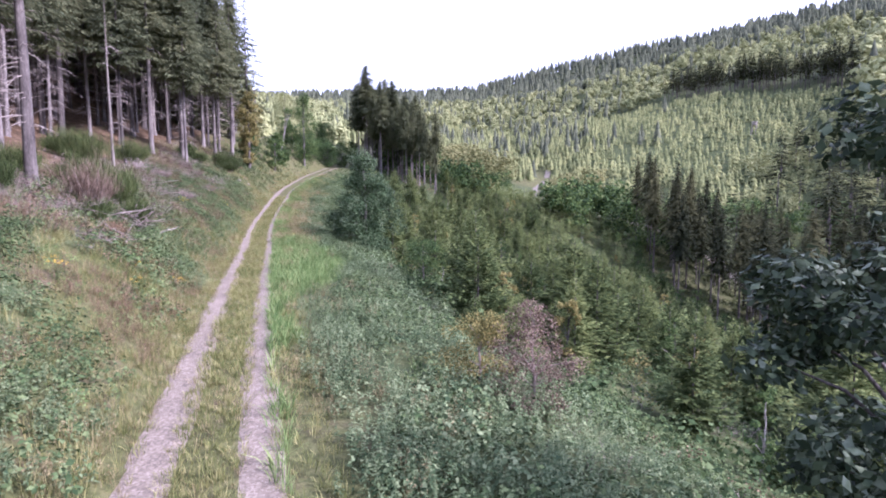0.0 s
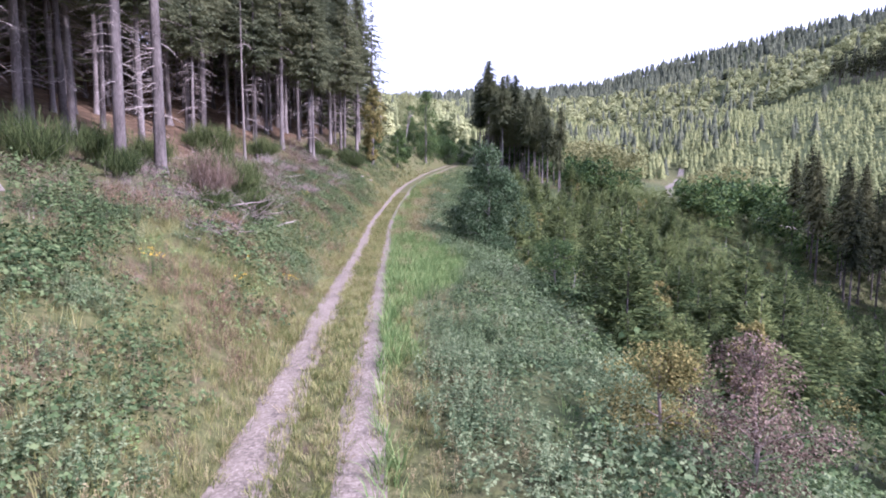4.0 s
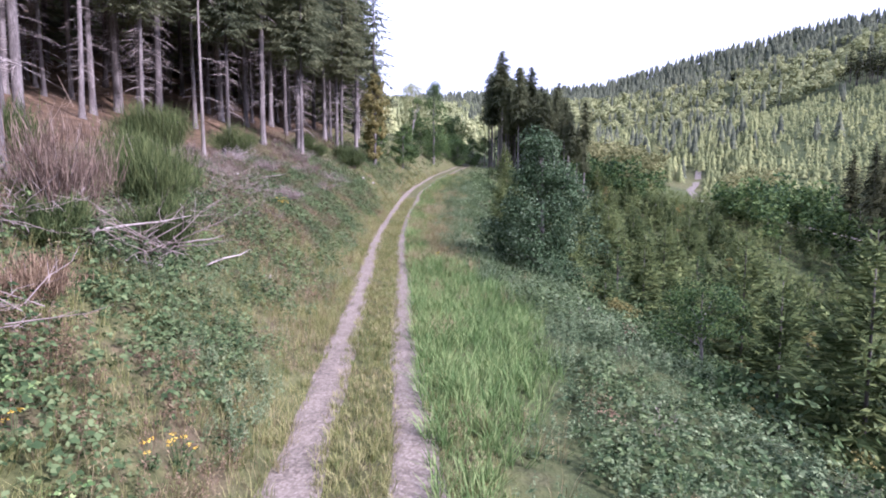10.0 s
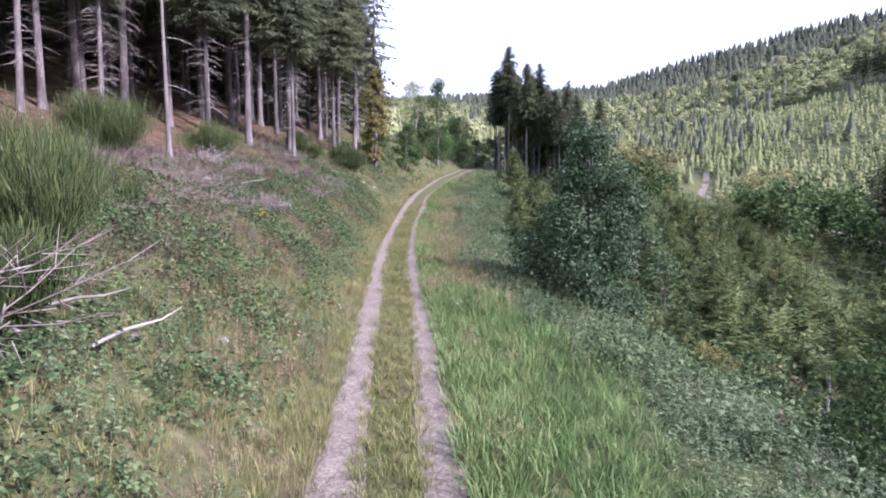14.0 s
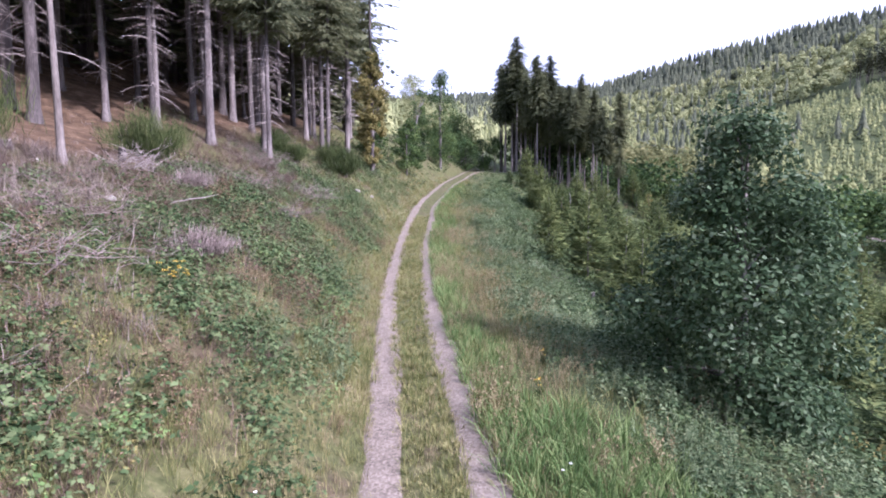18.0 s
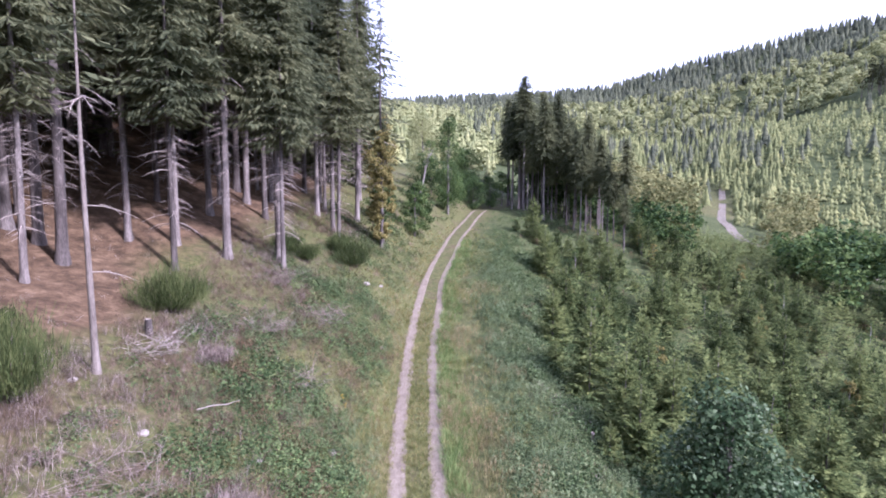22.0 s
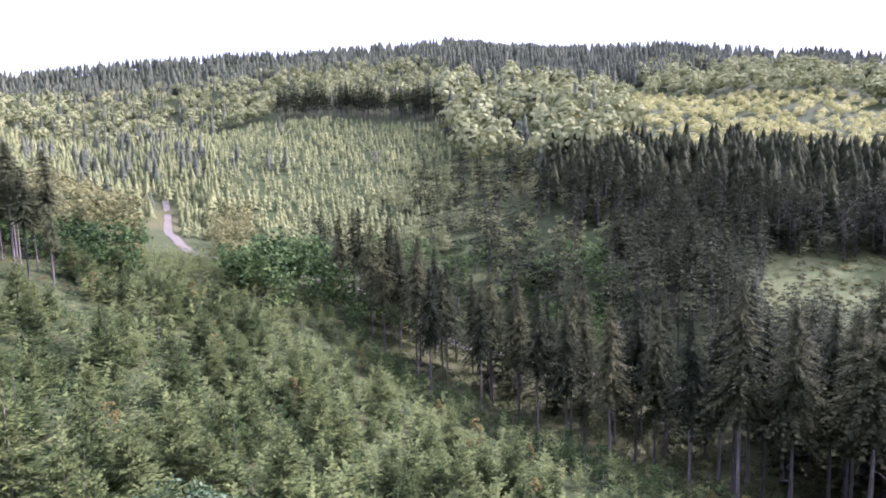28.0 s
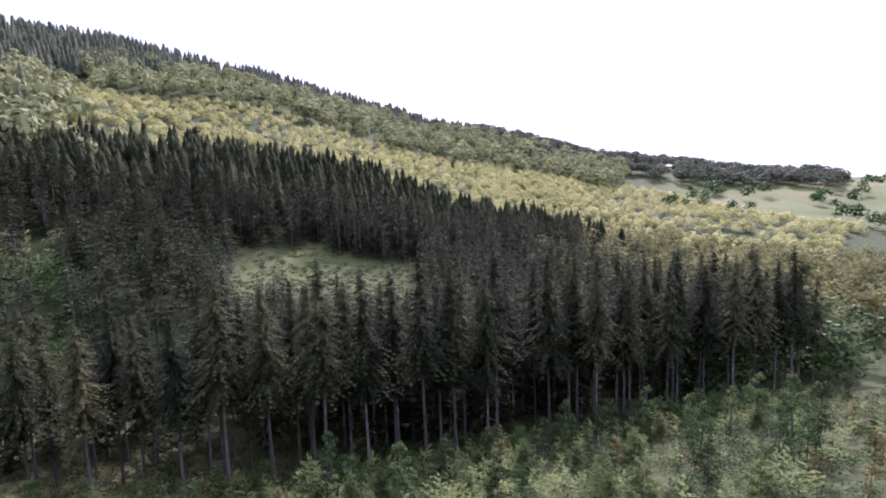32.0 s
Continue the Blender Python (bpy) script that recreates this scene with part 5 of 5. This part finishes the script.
part("cabin", link_mesh("cabin", *joined([box(-0.95, 0.95, -0.95, 0.95, 4.0, 4.9), box(-0.95, -0.75, -0.95, 0.95, 4.9, 5.5), box(0.75, 0.95, -0.95, 0.95, 4.9, 5.5), box(-0.75, 0.75, 0.85, 0.95, 4.9, 5.5)]), STONE), hide, "pale board cabin with an open front")
part("roof", link_mesh("roof", *box(-1.2, 1.2, -1.2, 1.2, 5.5, 5.65), STONE), hide)
hide.matrix_basis = place(hx, hy, 0.7)


# undergrowth
def tuft(seed, blades, tall, lean, wide, thick):
    """A tussock of bent blades."""
    r = np.random.default_rng(seed)
    v, f = [], []
    for k in range(blades):
        a, q = r.uniform(0, 6.28), wide * math.sqrt(r.uniform(0, 1))
        b = np.array([math.cos(a) * q, math.sin(a) * q, -0.03])
        d = np.array([math.cos(a + r.normal() * 0.6), math.sin(a + r.normal() * 0.6), 0]) * lean * r.uniform(0.2, 1.2)
        h = tall * r.uniform(0.55, 1.1)
        w = np.array([-math.sin(a), math.cos(a), 0]) * thick
        o = len(v)
        m, t = b + d * 0.35 + (0, 0, h * 0.6), b + d + (0, 0, h)
        v += [b - w, b + w, m + w * 0.8, m - w * 0.8, t + w * 0.15, t - w * 0.15]
        f += [(o, o + 1, o + 2, o + 3), (o + 3, o + 2, o + 4, o + 5)]
    return np.array(v), np.array(f)


def leafy(seed, leaves, size, wide, tall, flat=0.6):
    r = np.random.default_rng(seed)
    n = 4
    cs = np.stack([r.uniform(-0.5, 0.5, n) * wide, r.uniform(-0.5, 0.5, n) * wide, r.uniform(0.3, 0.75, n) * tall], -1)
    return leaf_cloud(r, cs, np.full(n, max(wide, tall) * 0.33), leaves, size, flat)


def mound(seed, leaves, size, wide, tall):
    """A low mound of leaflets in threes that face up and outwards, with some shoots above it."""
    r = np.random.default_rng(seed)
    v, f = [], []
    for k in range(leaves // 3):
        a, q = r.uniform(0, 6.28), math.sqrt(r.uniform(0, 1))
        out = np.array([math.cos(a), math.sin(a), 0])
        lift = (1 - q * q) ** 0.5 * r.uniform(0.55, 1.1) + (r.uniform(0.1, 0.5) if r.uniform() < 0.12 else 0)
        p = out * q * wide / 2 + (0, 0, tall * lift)
        nrm = out * q * 0.9 + (0, 0, 0.75) + r.normal(size=3) * 0.3
        nrm /= np.linalg.norm(nrm)
        turn = r.uniform(0, 6.28)
        for j in (-1, 0, 1):
            d = np.array([math.cos(turn + j * 1.25), math.sin(turn + j * 1.25), 0])
            d -= nrm * d.dot(nrm)
            w = np.cross(nrm, d)
            s_ = size * r.uniform(0.7, 1.3) * (1.15 if j == 0 else 0.9)
            o = len(v)
            v += [p + d * s_ * 0.2, p + d * s_ + w * s_ * 0.62 + nrm * s_ * 0.12, p + d * s_ * 2.0 - nrm * s_ * 0.25, p + d * s_ - w * s_ * 0.62 + nrm * s_ * 0.12]
            f.append((o, o + 1, o + 2, o + 3))
    return np.array(v), np.array(f)


def spires(seed, stems, tall, wide, size):
    """Upright stems with crossed pairs of leaves that shrink towards the tip."""
    r = np.random.default_rng(seed)
    v, f = [], []
    for k in range(stems):
        a, q = r.uniform(0, 6.28), wide / 2 * math.sqrt(r.uniform(0, 1))
        b, h = np.array([math.cos(a) * q, math.sin(a) * q, 0]), tall * r.uniform(0.65, 1.1)
        lean = np.array([math.cos(a), math.sin(a), 0]) * 0.25 * r.uniform(0, 1) + r.normal(size=3) * (0.08, 0.08, 0)
        w = np.array([math.cos(a + 1.2), math.sin(a + 1.2), 0]) * 0.006
        o = len(v)
        v += [b - w, b + w, b + lean * h + (0, 0, h) + w * 0.4, b + lean * h + (0, 0, h) - w * 0.4]
        f.append((o, o + 1, o + 2, o + 3))
        for i in range(7):
            c = 0.28 + 0.72 * i / 6
            p, t0 = b + lean * h * c + (0, 0, h * c), i * 1.57 + a + r.normal() * 0.3
            for j in (0, math.pi):
                d = np.array([math.cos(t0 + j), math.sin(t0 + j), r.uniform(-0.35, 0.3)])
                n_ = np.array([-math.sin(t0 + j), math.cos(t0 + j), r.normal() * 0.25])
                s_ = size * (1.2 - 0.8 * c) * r.uniform(0.75, 1.25)
                o = len(v)
                v += [p, p + d * s_ * 0.8 + n_ * s_ * 0.5 + (0, 0, 0.1 * s_), p + d * s_ * 2 - (0, 0, 0.35 * s_), p + d * s_ * 0.8 - n_ * s_ * 0.5 + (0, 0, 0.1 * s_)]
                f.append((o, o + 1, o + 2, o + 3))
    return np.array(v), np.array(f)


def plumes(seed, stalks, tall, spread_, seeds):
    """Thin stalks that carry loose heads of small seeds."""
    r = np.random.default_rng(seed)
    v, f = [], []
    for k in range(stalks):
        a = r.uniform(0, 6.28)
        d = np.array([math.cos(a) * spread_ * r.uniform(0, 1), math.sin(a) * spread_ * r.uniform(0, 1), tall * r.uniform(0.6, 1.05)])
        b = np.array([r.normal() * 0.12, r.normal() * 0.12, -0.02])
        w = np.array([-math.sin(a), math.cos(a), 0]) * 0.004
        o = len(v)
        v += [b - w, b + w, b + d + w * 0.5, b + d - w * 0.5]
        f.append((o, o + 1, o + 2, o + 3))
        for i in range(seeds):
            c = r.uniform(0.5, 1.03)
            p = b + d * c + r.normal(size=3) * 0.035
            g, n_ = r.normal(size=3), r.normal(size=3)
            g, n_ = g / np.linalg.norm(g) * 0.028, n_ / np.linalg.norm(n_) * 0.013
            o = len(v)
            v += [p - g, p + n_, p + g, p - n_]
            f.append((o, o + 1, o + 2, o + 3))
    return np.array(v), np.array(f)


def twiggy(seed, n, tall, spread_, thick):
    """Dry forked twigs."""
    r = np.random.default_rng(seed)
    v, f = [], []
    for k in range(n):
        a = r.uniform(0, 6.28)
        b = np.array([r.normal() * 0.1, r.normal() * 0.1, -0.02])
        d = np.array([math.cos(a), math.sin(a), 0]) * spread_ * r.uniform(0.2, 1) + (0, 0, tall * r.uniform(0.4, 1.05))
        for j in range(4):
            w = np.array([-math.sin(a), math.cos(a), 0.2]) * thick * (1 if j == 0 else 0.6)
            s = b if j == 0 else b + d * r.uniform(0.3, 0.9)
            e = b + d if j == 0 else s + np.array([math.cos(a + r.normal() * 1.3), math.sin(a + r.normal() * 1.3), r.uniform(-0.1, 1.0)]) * tall * r.uniform(0.25, 0.5)
            o = len(v)
            v += [s - w, s + w, e + w * 0.4, e - w * 0.4]
            f.append((o, o + 1, o + 2, o + 3))
    return np.array(v), np.array(f)


def carpet(name, label, templates, mat, n, u, y, chance, sizes, seed, sink=0.0, tilt=0.15):
    """n plants strewn between sides u and along y, kept by chance(u, x, y)."""
    g = np.random.default_rng(700 + seed)
    yy = g.uniform(y[0], y[1], n)
    uu = g.uniform(u[0], u[1], n)
    xx = np.interp(yy, fine_y, line_x) + uu
    ok = g.uniform(size=n) < chance(uu, xx, yy)
    xx, yy = xx[ok], yy[ok]
    p = np.stack([xx, yy, height(xx, yy) - sink], -1)
    s, turn, lean = g.uniform(*sizes, len(xx)) * (1 + 0.25 * lump(xx, yy, 1.1)), g.uniform(0, 6.28, len(xx)), g.normal(size=len(xx)) * tilt
    sets = []
    for k, t in enumerate(templates):
        m = np.arange(len(xx)) % len(templates) == k
        if m.any():
            sets.append(stamp(t, p[m], turn[m], s[m], lean[m]))
    return tagged(new(name, link_mesh(name, *joined(sets), mat)), label, "plants", kind="stuff")


def patch(x, y, s, shift, level):
    """1 inside irregular patches about s metres wide, 0 outside; level: how much is covered, 0 to 1."""
    return np.clip((lump(x + shift, y - shift * 1.7, s) + 0.35 * lump(x - shift, y + shift, s * 0.31) - (0.55 - 1.1 * level)) * 2.6, 0, 1)


def away(y):
    """Thinner planting far from the line of flight."""
    return np.interp(y, [-9, 45, 66, 120], [1, 1, 0.8, 0.3])


SHORT = [tuft(k, 9, 0.2, 0.14, 0.09, 0.006) for k in range(4)]
LONG = [tuft(10 + k, 14, 0.5, 0.3, 0.14, 0.0055) for k in range(4)]
WIDE = [tuft(20 + k, 11, 0.6, 0.4, 0.14, 0.011) for k in range(4)]
SCRUB = [leafy(35 + k, 36, 0.042, 0.7, 0.5) for k in range(4)]
HERB = [leafy(40 + k, 92, 0.028, 0.5, 0.6, 0.9) for k in range(4)]
TWIGGY = [twiggy(50 + k, 11, 0.6, 0.5, 0.006) for k in range(4)]
MOUND = [mound(60 + k, 96, 0.042, 1.0, 0.5) for k in range(5)]
SPIRES = [spires(70 + k, 6, 0.8, 0.6, 0.06) for k in range(4)]
PLUMES = [plumes(80 + k, 9, 0.7, 0.3, 9) for k in range(4)]


def brambly(x, y):
    """Where brambles close over the bank."""
    return np.maximum(patch(x, y, 1.5, 2, 0.55), patch(x, y, 0.8, 6, 0.45))



carpet("grass", "short yellow-green grass between the wheel ruts", SHORT, GRASS, 6500, (-0.72, 0.72), (-9, 75), lambda u, x, y: away(y) * np.clip((0.74 - np.abs(u)) * 6, 0, 1), (0.6, 1.4), 1)
carpet("grass", "dry straw-coloured grass between the wheel ruts", SHORT, STRAW, 1300, (-0.7, 0.7), (-9, 75), lambda u, x, y: 0.8 * patch(x, y, 0.8, 3, 0.5), (0.6, 1.3), 2)
carpet("grass", "grass fringe along the wheel ruts", SHORT, GRASS, 9000, (-2.2, 2.4), (-9, 110), lambda u, x, y: away(y) * np.clip((np.abs(u) - 1.08) * 6, 0, 1), (0.7, 1.6), 3)
carpet("dry_grass", "dry straw grass along the verge of the bank", LONG, STRAW, 4200, (-4.6, -1.2), (-9, 110), lambda u, x, y: away(y) * np.clip(1.3 + (u + 1.2) * 0.35, 0.1, 1) * (0.4 + 0.6 * patch(x, y, 1.5, 9, 0.55)), (0.4, 0.9), 4)
carpet("dry_grass", "tall straw grass on the valley verge", LONG, STRAW, 2000, (1.2, 4.2), (-9, 110), lambda u, x, y: np.where((y > 36) & (y < 62), 0.9 * np.clip(2.2 - np.abs(u - 2.0), 0, 1), 0.35 * patch(x, y, 1.5, 4, 0.4)), (0.6, 1.2), 5)
carpet("grass", "lush green grass on the valley verge", WIDE, LUSH, 15000, (1.15, 6.5), (-9, 100), lambda u, x, y: away(y) * np.clip(np.interp(y, [-9, 9, 17, 21, 25, 34, 40, 60], [1.7, 1.9, 2.2, 3.4, 6.0, 6.2, 3.2, 3.0]) + 0.7 * lump(x, y, 1.6) - u, 0, 1), (0.55, 1.1), 6)
carpet("grass", "yellow-green grass over the lower bank", LONG, GRASS, 17000, (-7, -1.3), (-9, 100), lambda u, x, y: away(y) * np.interp(u, [-7, -4, -1.5], [0.3, 0.7, 1]) * (1 - 0.6 * brambly(x, y)), (0.5, 1.0), 7)
carpet("grass", "green grass in gaps on the upper bank", LONG, GRASS, 4000, (-13, -6), (-9, 100), lambda u, x, y: away(y) * 0.6 * patch(x, y, 1.8, 21, 0.45), (0.5, 1.0), 41)
carpet("grass", "green grass on the upper valley slope", LONG, LUSH, 2600, (2.5, 14), (-9, 100), lambda u, x, y: away(y) * patch(x, y, 1.8, 31, 0.35), (0.5, 1.1), 8)
carpet("bramble", "dark green brambles mounded over the bank", MOUND, BRAMBLE, 7400, (-12.5, -2.0), (-9, 88), lambda u, x, y: away(y) * np.interp(y, [4, 11], [0.5, 1]) * np.clip((-u - 1.9) * 0.8, 0, 1) * np.where(y > 27, np.interp(u, [-11, -9, -7], [0.08, 0.4, 1]), np.interp(u, [-12.5, -8.5, -6], [0.35, 0.55, 1])) * (0.04 + 0.96 * brambly(x, y)), (0.7, 1.35), 9, 0.05)
carpet("bramble", "green brambles mounded on the valley slope", MOUND, BRAMBLE, 3800, (3.2, 14), (-9, 95), lambda u, x, y: away(y) * np.clip((u - np.interp(y, [0, 18, 24, 28, 36], [3.0, 3.4, 5.0, 5.8, 4.6])) * 0.8, 0, 1) * (0.15 + 0.85 * patch(x, y, 1.5, 8, 0.52)), (0.8, 1.5), 10, 0.05)
carpet("bramble", "dark green brambles between the nearer young spruces", MOUND, BRAMBLE, 2200, (11, 30), (-9, 60), lambda u, x, y: 0.25 + 0.6 * patch(x, y, 2.0, 87, 0.5), (0.9, 1.7), 28, 0.05)
carpet("raspberry", "pale grey-green raspberry thicket on the valley slope", MOUND, NETTLE, 3400, (3.0, 12), (-9, 95), lambda u, x, y: away(y) * np.clip((u - np.interp(y, [0, 18, 24, 28, 36], [2.7, 3.0, 4.8, 5.8, 4.2])) * 0.8, 0, 1) * (0.2 + 0.8 * patch(x, y, 1.7, 15, 0.5)), (0.8, 1.45), 22, 0.05)
carpet("nettles", "pale grey-green nettles on the valley slope", SPIRES, NETTLE, 5600, (2.3, 11), (-9, 90), lambda u, x, y: away(y) * np.clip((u - np.interp(y, [0, 12, 18, 24, 28, 36], [1.7, 1.9, 2.2, 4.4, 5.4, 3.8])) * 0.9, 0, 1) * np.interp(u, [2, 7, 11], [1, 0.75, 0.3]) * (0.35 + 0.65 * patch(x, y, 2.4, 15, 0.6)), (0.65, 1.2), 11)
carpet("herbs", "pale herbs scattered over the bank", SPIRES, NETTLE, 5200, (-9, -1.8), (-9, 75), lambda u, x, y: away(y) * patch(x, y, 1.6, 27, 0.42), (0.45, 0.85), 12)
carpet("herbs", "green leafy herbs on the lower bank", MOUND, LUSH, 2200, (-9, -2.0), (-9, 70), lambda u, x, y: away(y) * patch(x, y, 1.2, 33, 0.38), (0.4, 0.9), 23)
carpet("yellowing_bramble", "yellowing bramble leaves on the bank", MOUND, YELLOWLEAF, 500, (-11, -2.2), (-9, 75), lambda u, x, y: away(y) * patch(x, y, 0.9, 37, 0.3), (0.3, 0.7), 24)
carpet("bracken", "rust-brown withered bracken on the bank", MOUND, RUST, 700, (-12, -2.6), (-9, 80), lambda u, x, y: away(y) * patch(x, y, 1.1, 35, 0.3), (0.4, 0.9), 13)
carpet("bracken", "rust-brown withered herbs on the valley slope", MOUND, RUST, 420, (5, 14), (-9, 90), lambda u, x, y: away(y) * patch(x, y, 1.2, 39, 0.28), (0.4, 0.9), 25)
carpet("sorrel", "reddish brown seeding sorrel among the grass", PLUMES, RUST, 6000, (-9, -1.7), (-9, 62), lambda u, x, y: np.interp(y, [8, 20], [1, 0.7]) * patch(x, y, 1.2, 71, 0.45), (0.55, 1.0), 42)
carpet("seeding_grass", "pale seeding grass heads on the verges", PLUMES, STRAW, 2600, (-6, 5.5), (-9, 80), lambda u, x, y: (np.abs(u) > 1.5) * away(y) * patch(x, y, 1.0, 77, 0.42), (0.6, 1.05), 26)
carpet("dead_heath", "purplish grey dry twigs covering the bank", TWIGGY, TWIG, 9000, (-14, -3.2), (4, 85), lambda u, x, y: away(y) * np.clip((-u - 4.6) * 0.3, 0, 1) * np.interp(y, [4, 18, 30, 85], [0.2, 0.7, 1, 1]) * (0.06 + 0.94 * patch(x, y, 1.7, 41, 0.5)) * (1 - 0.6 * brambly(x, y)), (0.6, 1.2), 14)
carpet("dead_heath", "reddish brown withered heath on the upper bank", TWIGGY, REDTWIG, 9000, (-14.5, -3.4), (8, 88), lambda u, x, y: away(y) * np.clip((-u - 4.4) * 0.4, 0, 1) * np.interp(y, [8, 24, 32], [0.15, 0.6, 1]) * (0.25 + 0.75 * patch(x, y, 1.9, 57, 0.55)), (0.5, 1.05), 27)
carpet("bramble", "tangled brambles on the bank below the stand", MOUND, BRAMBLE, 3000, (-11.5, -2.6), (30, 68), lambda u, x, y: 0.1 + 0.8 * patch(x, y, 1.3, 93, 0.45), (0.6, 1.2), 29, 0.05)
carpet("dead_heath", "brown tangled stalks among the brambles of the bank", TWIGGY, REDTWIG, 5200, (-13, -3.2), (30, 68), lambda u, x, y: 0.15 + 0.8 * patch(x, y, 1.1, 99, 0.5), (0.5, 1.0), 31)
carpet("grass", "yellow-green grass on the farther valley verge", LONG, GRASS, 5200, (1.4, 8), (38, 104), lambda u, x, y: np.clip(1.3 - u * 0.14, 0.15, 1) * (0.3 + 0.7 * patch(x, y, 1.6, 103, 0.55)), (0.7, 1.3), 32)
carpet("seeding_grass", "straw seed heads on the farther valley verge", PLUMES, STRAW, 1400, (1.3, 7), (36, 80), lambda u, x, y: np.clip(1.2 - u * 0.15, 0, 1) * patch(x, y, 1.2, 109, 0.5), (0.8, 1.3), 33)
carpet("dead_heath", "grey dry twigs on the valley slope", TWIGGY, TWIG, 1500, (6, 22), (-9, 90), lambda u, x, y: away(y) * (0.1 + 0.9 * patch(x, y, 2.2, 47, 0.4)), (0.6, 1.2), 15)
carpet("scrub", "green scrub between the young spruces", SCRUB, BRAMBLE, 6500, (9, 66), (-45, 150), lambda u, x, y: (x < valley_edge(y) + 2) * (0.2 + 0.8 * patch(x, y, 3.2, 53, 0.5)), (1.5, 3.0), 16)
carpet("scrub", "pale yellowish scrub between the young spruces", HERB, YELLOWLEAF, 1800, (9, 66), (-45, 150), lambda u, x, y: (x < valley_edge(y) + 2) * patch(x, y, 3.0, 59, 0.5), (1.0, 2.0), 17)
carpet("scrub", "rust-coloured bracken between the young spruces", HERB, RUST, 4200, (8, 66), (-45, 150), lambda u, x, y: (x < valley_edge(y) + 2) * patch(x, y, 2.6, 67, 0.3), (0.9, 1.9), 18)
carpet("scrub", "yellow-green saplings low on the slope", SCRUB, YELLOWLEAF, 900, (14, 66), (-45, 150), lambda u, x, y: (x < valley_edge(y) + 2) * patch(x, y, 2.8, 73, 0.35), (1.0, 2.2), 19)
carpet("scrub", "low green scrub along the far bend", SCRUB, BRAMBLE, 700, (-12, 14), (78, 128), lambda u, x, y: (np.abs(u) > 2.4) * 0.8, (1.2, 2.4), 20)
carpet("needle_litter_twigs", "fallen twigs on the brown forest floor", TWIGGY, DEADWOOD, 500, (-30, -12), (14, 85), lambda u, x, y: u * 0 + 0.6, (0.4, 0.9), 21, 0.1, 1.2)


TINY = []
for k in range(3):
    r_ = np.random.default_rng(900 + k)
    TINY.append(conifer_crown(r_, 1.0, 0.03, 0.38, 7, 6, 2, 0.05, 0.33, 0.8, 0.3, 0.15))
carpet("young_spruces", "close-set young spruces farther down the slope", TINY, YOUNG, 4600, (14, 66), (-45, 150), lambda u, x, y: (x < valley_edge(y) + 1) * ((y < 122 - 0.9 * u) | (u > 27)) * np.where(y < 40, (u > 26) * np.where(y < 8, 0.14, 0.4), np.where(u < 24, 0.3, np.where(y > 90, 0.9, 0.55))), (1.7, 3.6), 30, 0.05, 0.03)

carpet("dry_grass", "thin straw grass hanging over the edges of the ruts", SHORT, STRAW, 3000, (-1.6, 1.6), (-9, 70), lambda u, x, y: away(y) * np.clip(np.abs(np.abs(u) - 0.92) * 7 - 1.0, 0, 1) * (0.4 + 0.6 * patch(x, y, 0.9, 13, 0.5)), (0.45, 1.0), 40)

carpet("undergrowth", "shady green undergrowth beneath the valley spruces", SCRUB, BROOMGREEN, 7600, (50, 104), (-62, 118), lambda u, x, y: ((x > valley_edge(y) - 5) & (x < valley_edge(y) + 22)) * 0.8, (1.6, 3.4), 43)

carpet("scrub", "dark green scrub on the open lower slope", SCRUB, BRAMBLE, 3600, (28, 76), (-60, 12), lambda u, x, y: (x < valley_edge(y) + 2) * (0.15 + 0.85 * patch(x, y, 2.6, 83, 0.55)), (1.4, 2.8), 44)
carpet("scrub", "rust-brown heath on the open lower slope", SCRUB, RUST, 2600, (28, 76), (-60, 12), lambda u, x, y: (x < valley_edge(y) + 2) * patch(x, y, 2.4, 89, 0.42), (1.2, 2.2), 45)

carpet("scrub", "close green scrub filling the upper plantation", SCRUB, BRAMBLE, 5200, (6, 34), (24, 104), lambda u, x, y: (u > np.interp(y, [24, 36, 60, 104], [9.5, 9, 7, 6])) * (0.3 + 0.7 * patch(x, y, 2.4, 97, 0.6)), (1.1, 2.2), 46)
carpet("nettles", "pale herbs between the verge and the plantation", SCRUB, NETTLE, 2600, (3.4, 11), (40, 100), lambda u, x, y: 0.25 + 0.75 * patch(x, y, 2.0, 101, 0.55), (0.7, 1.4), 47)
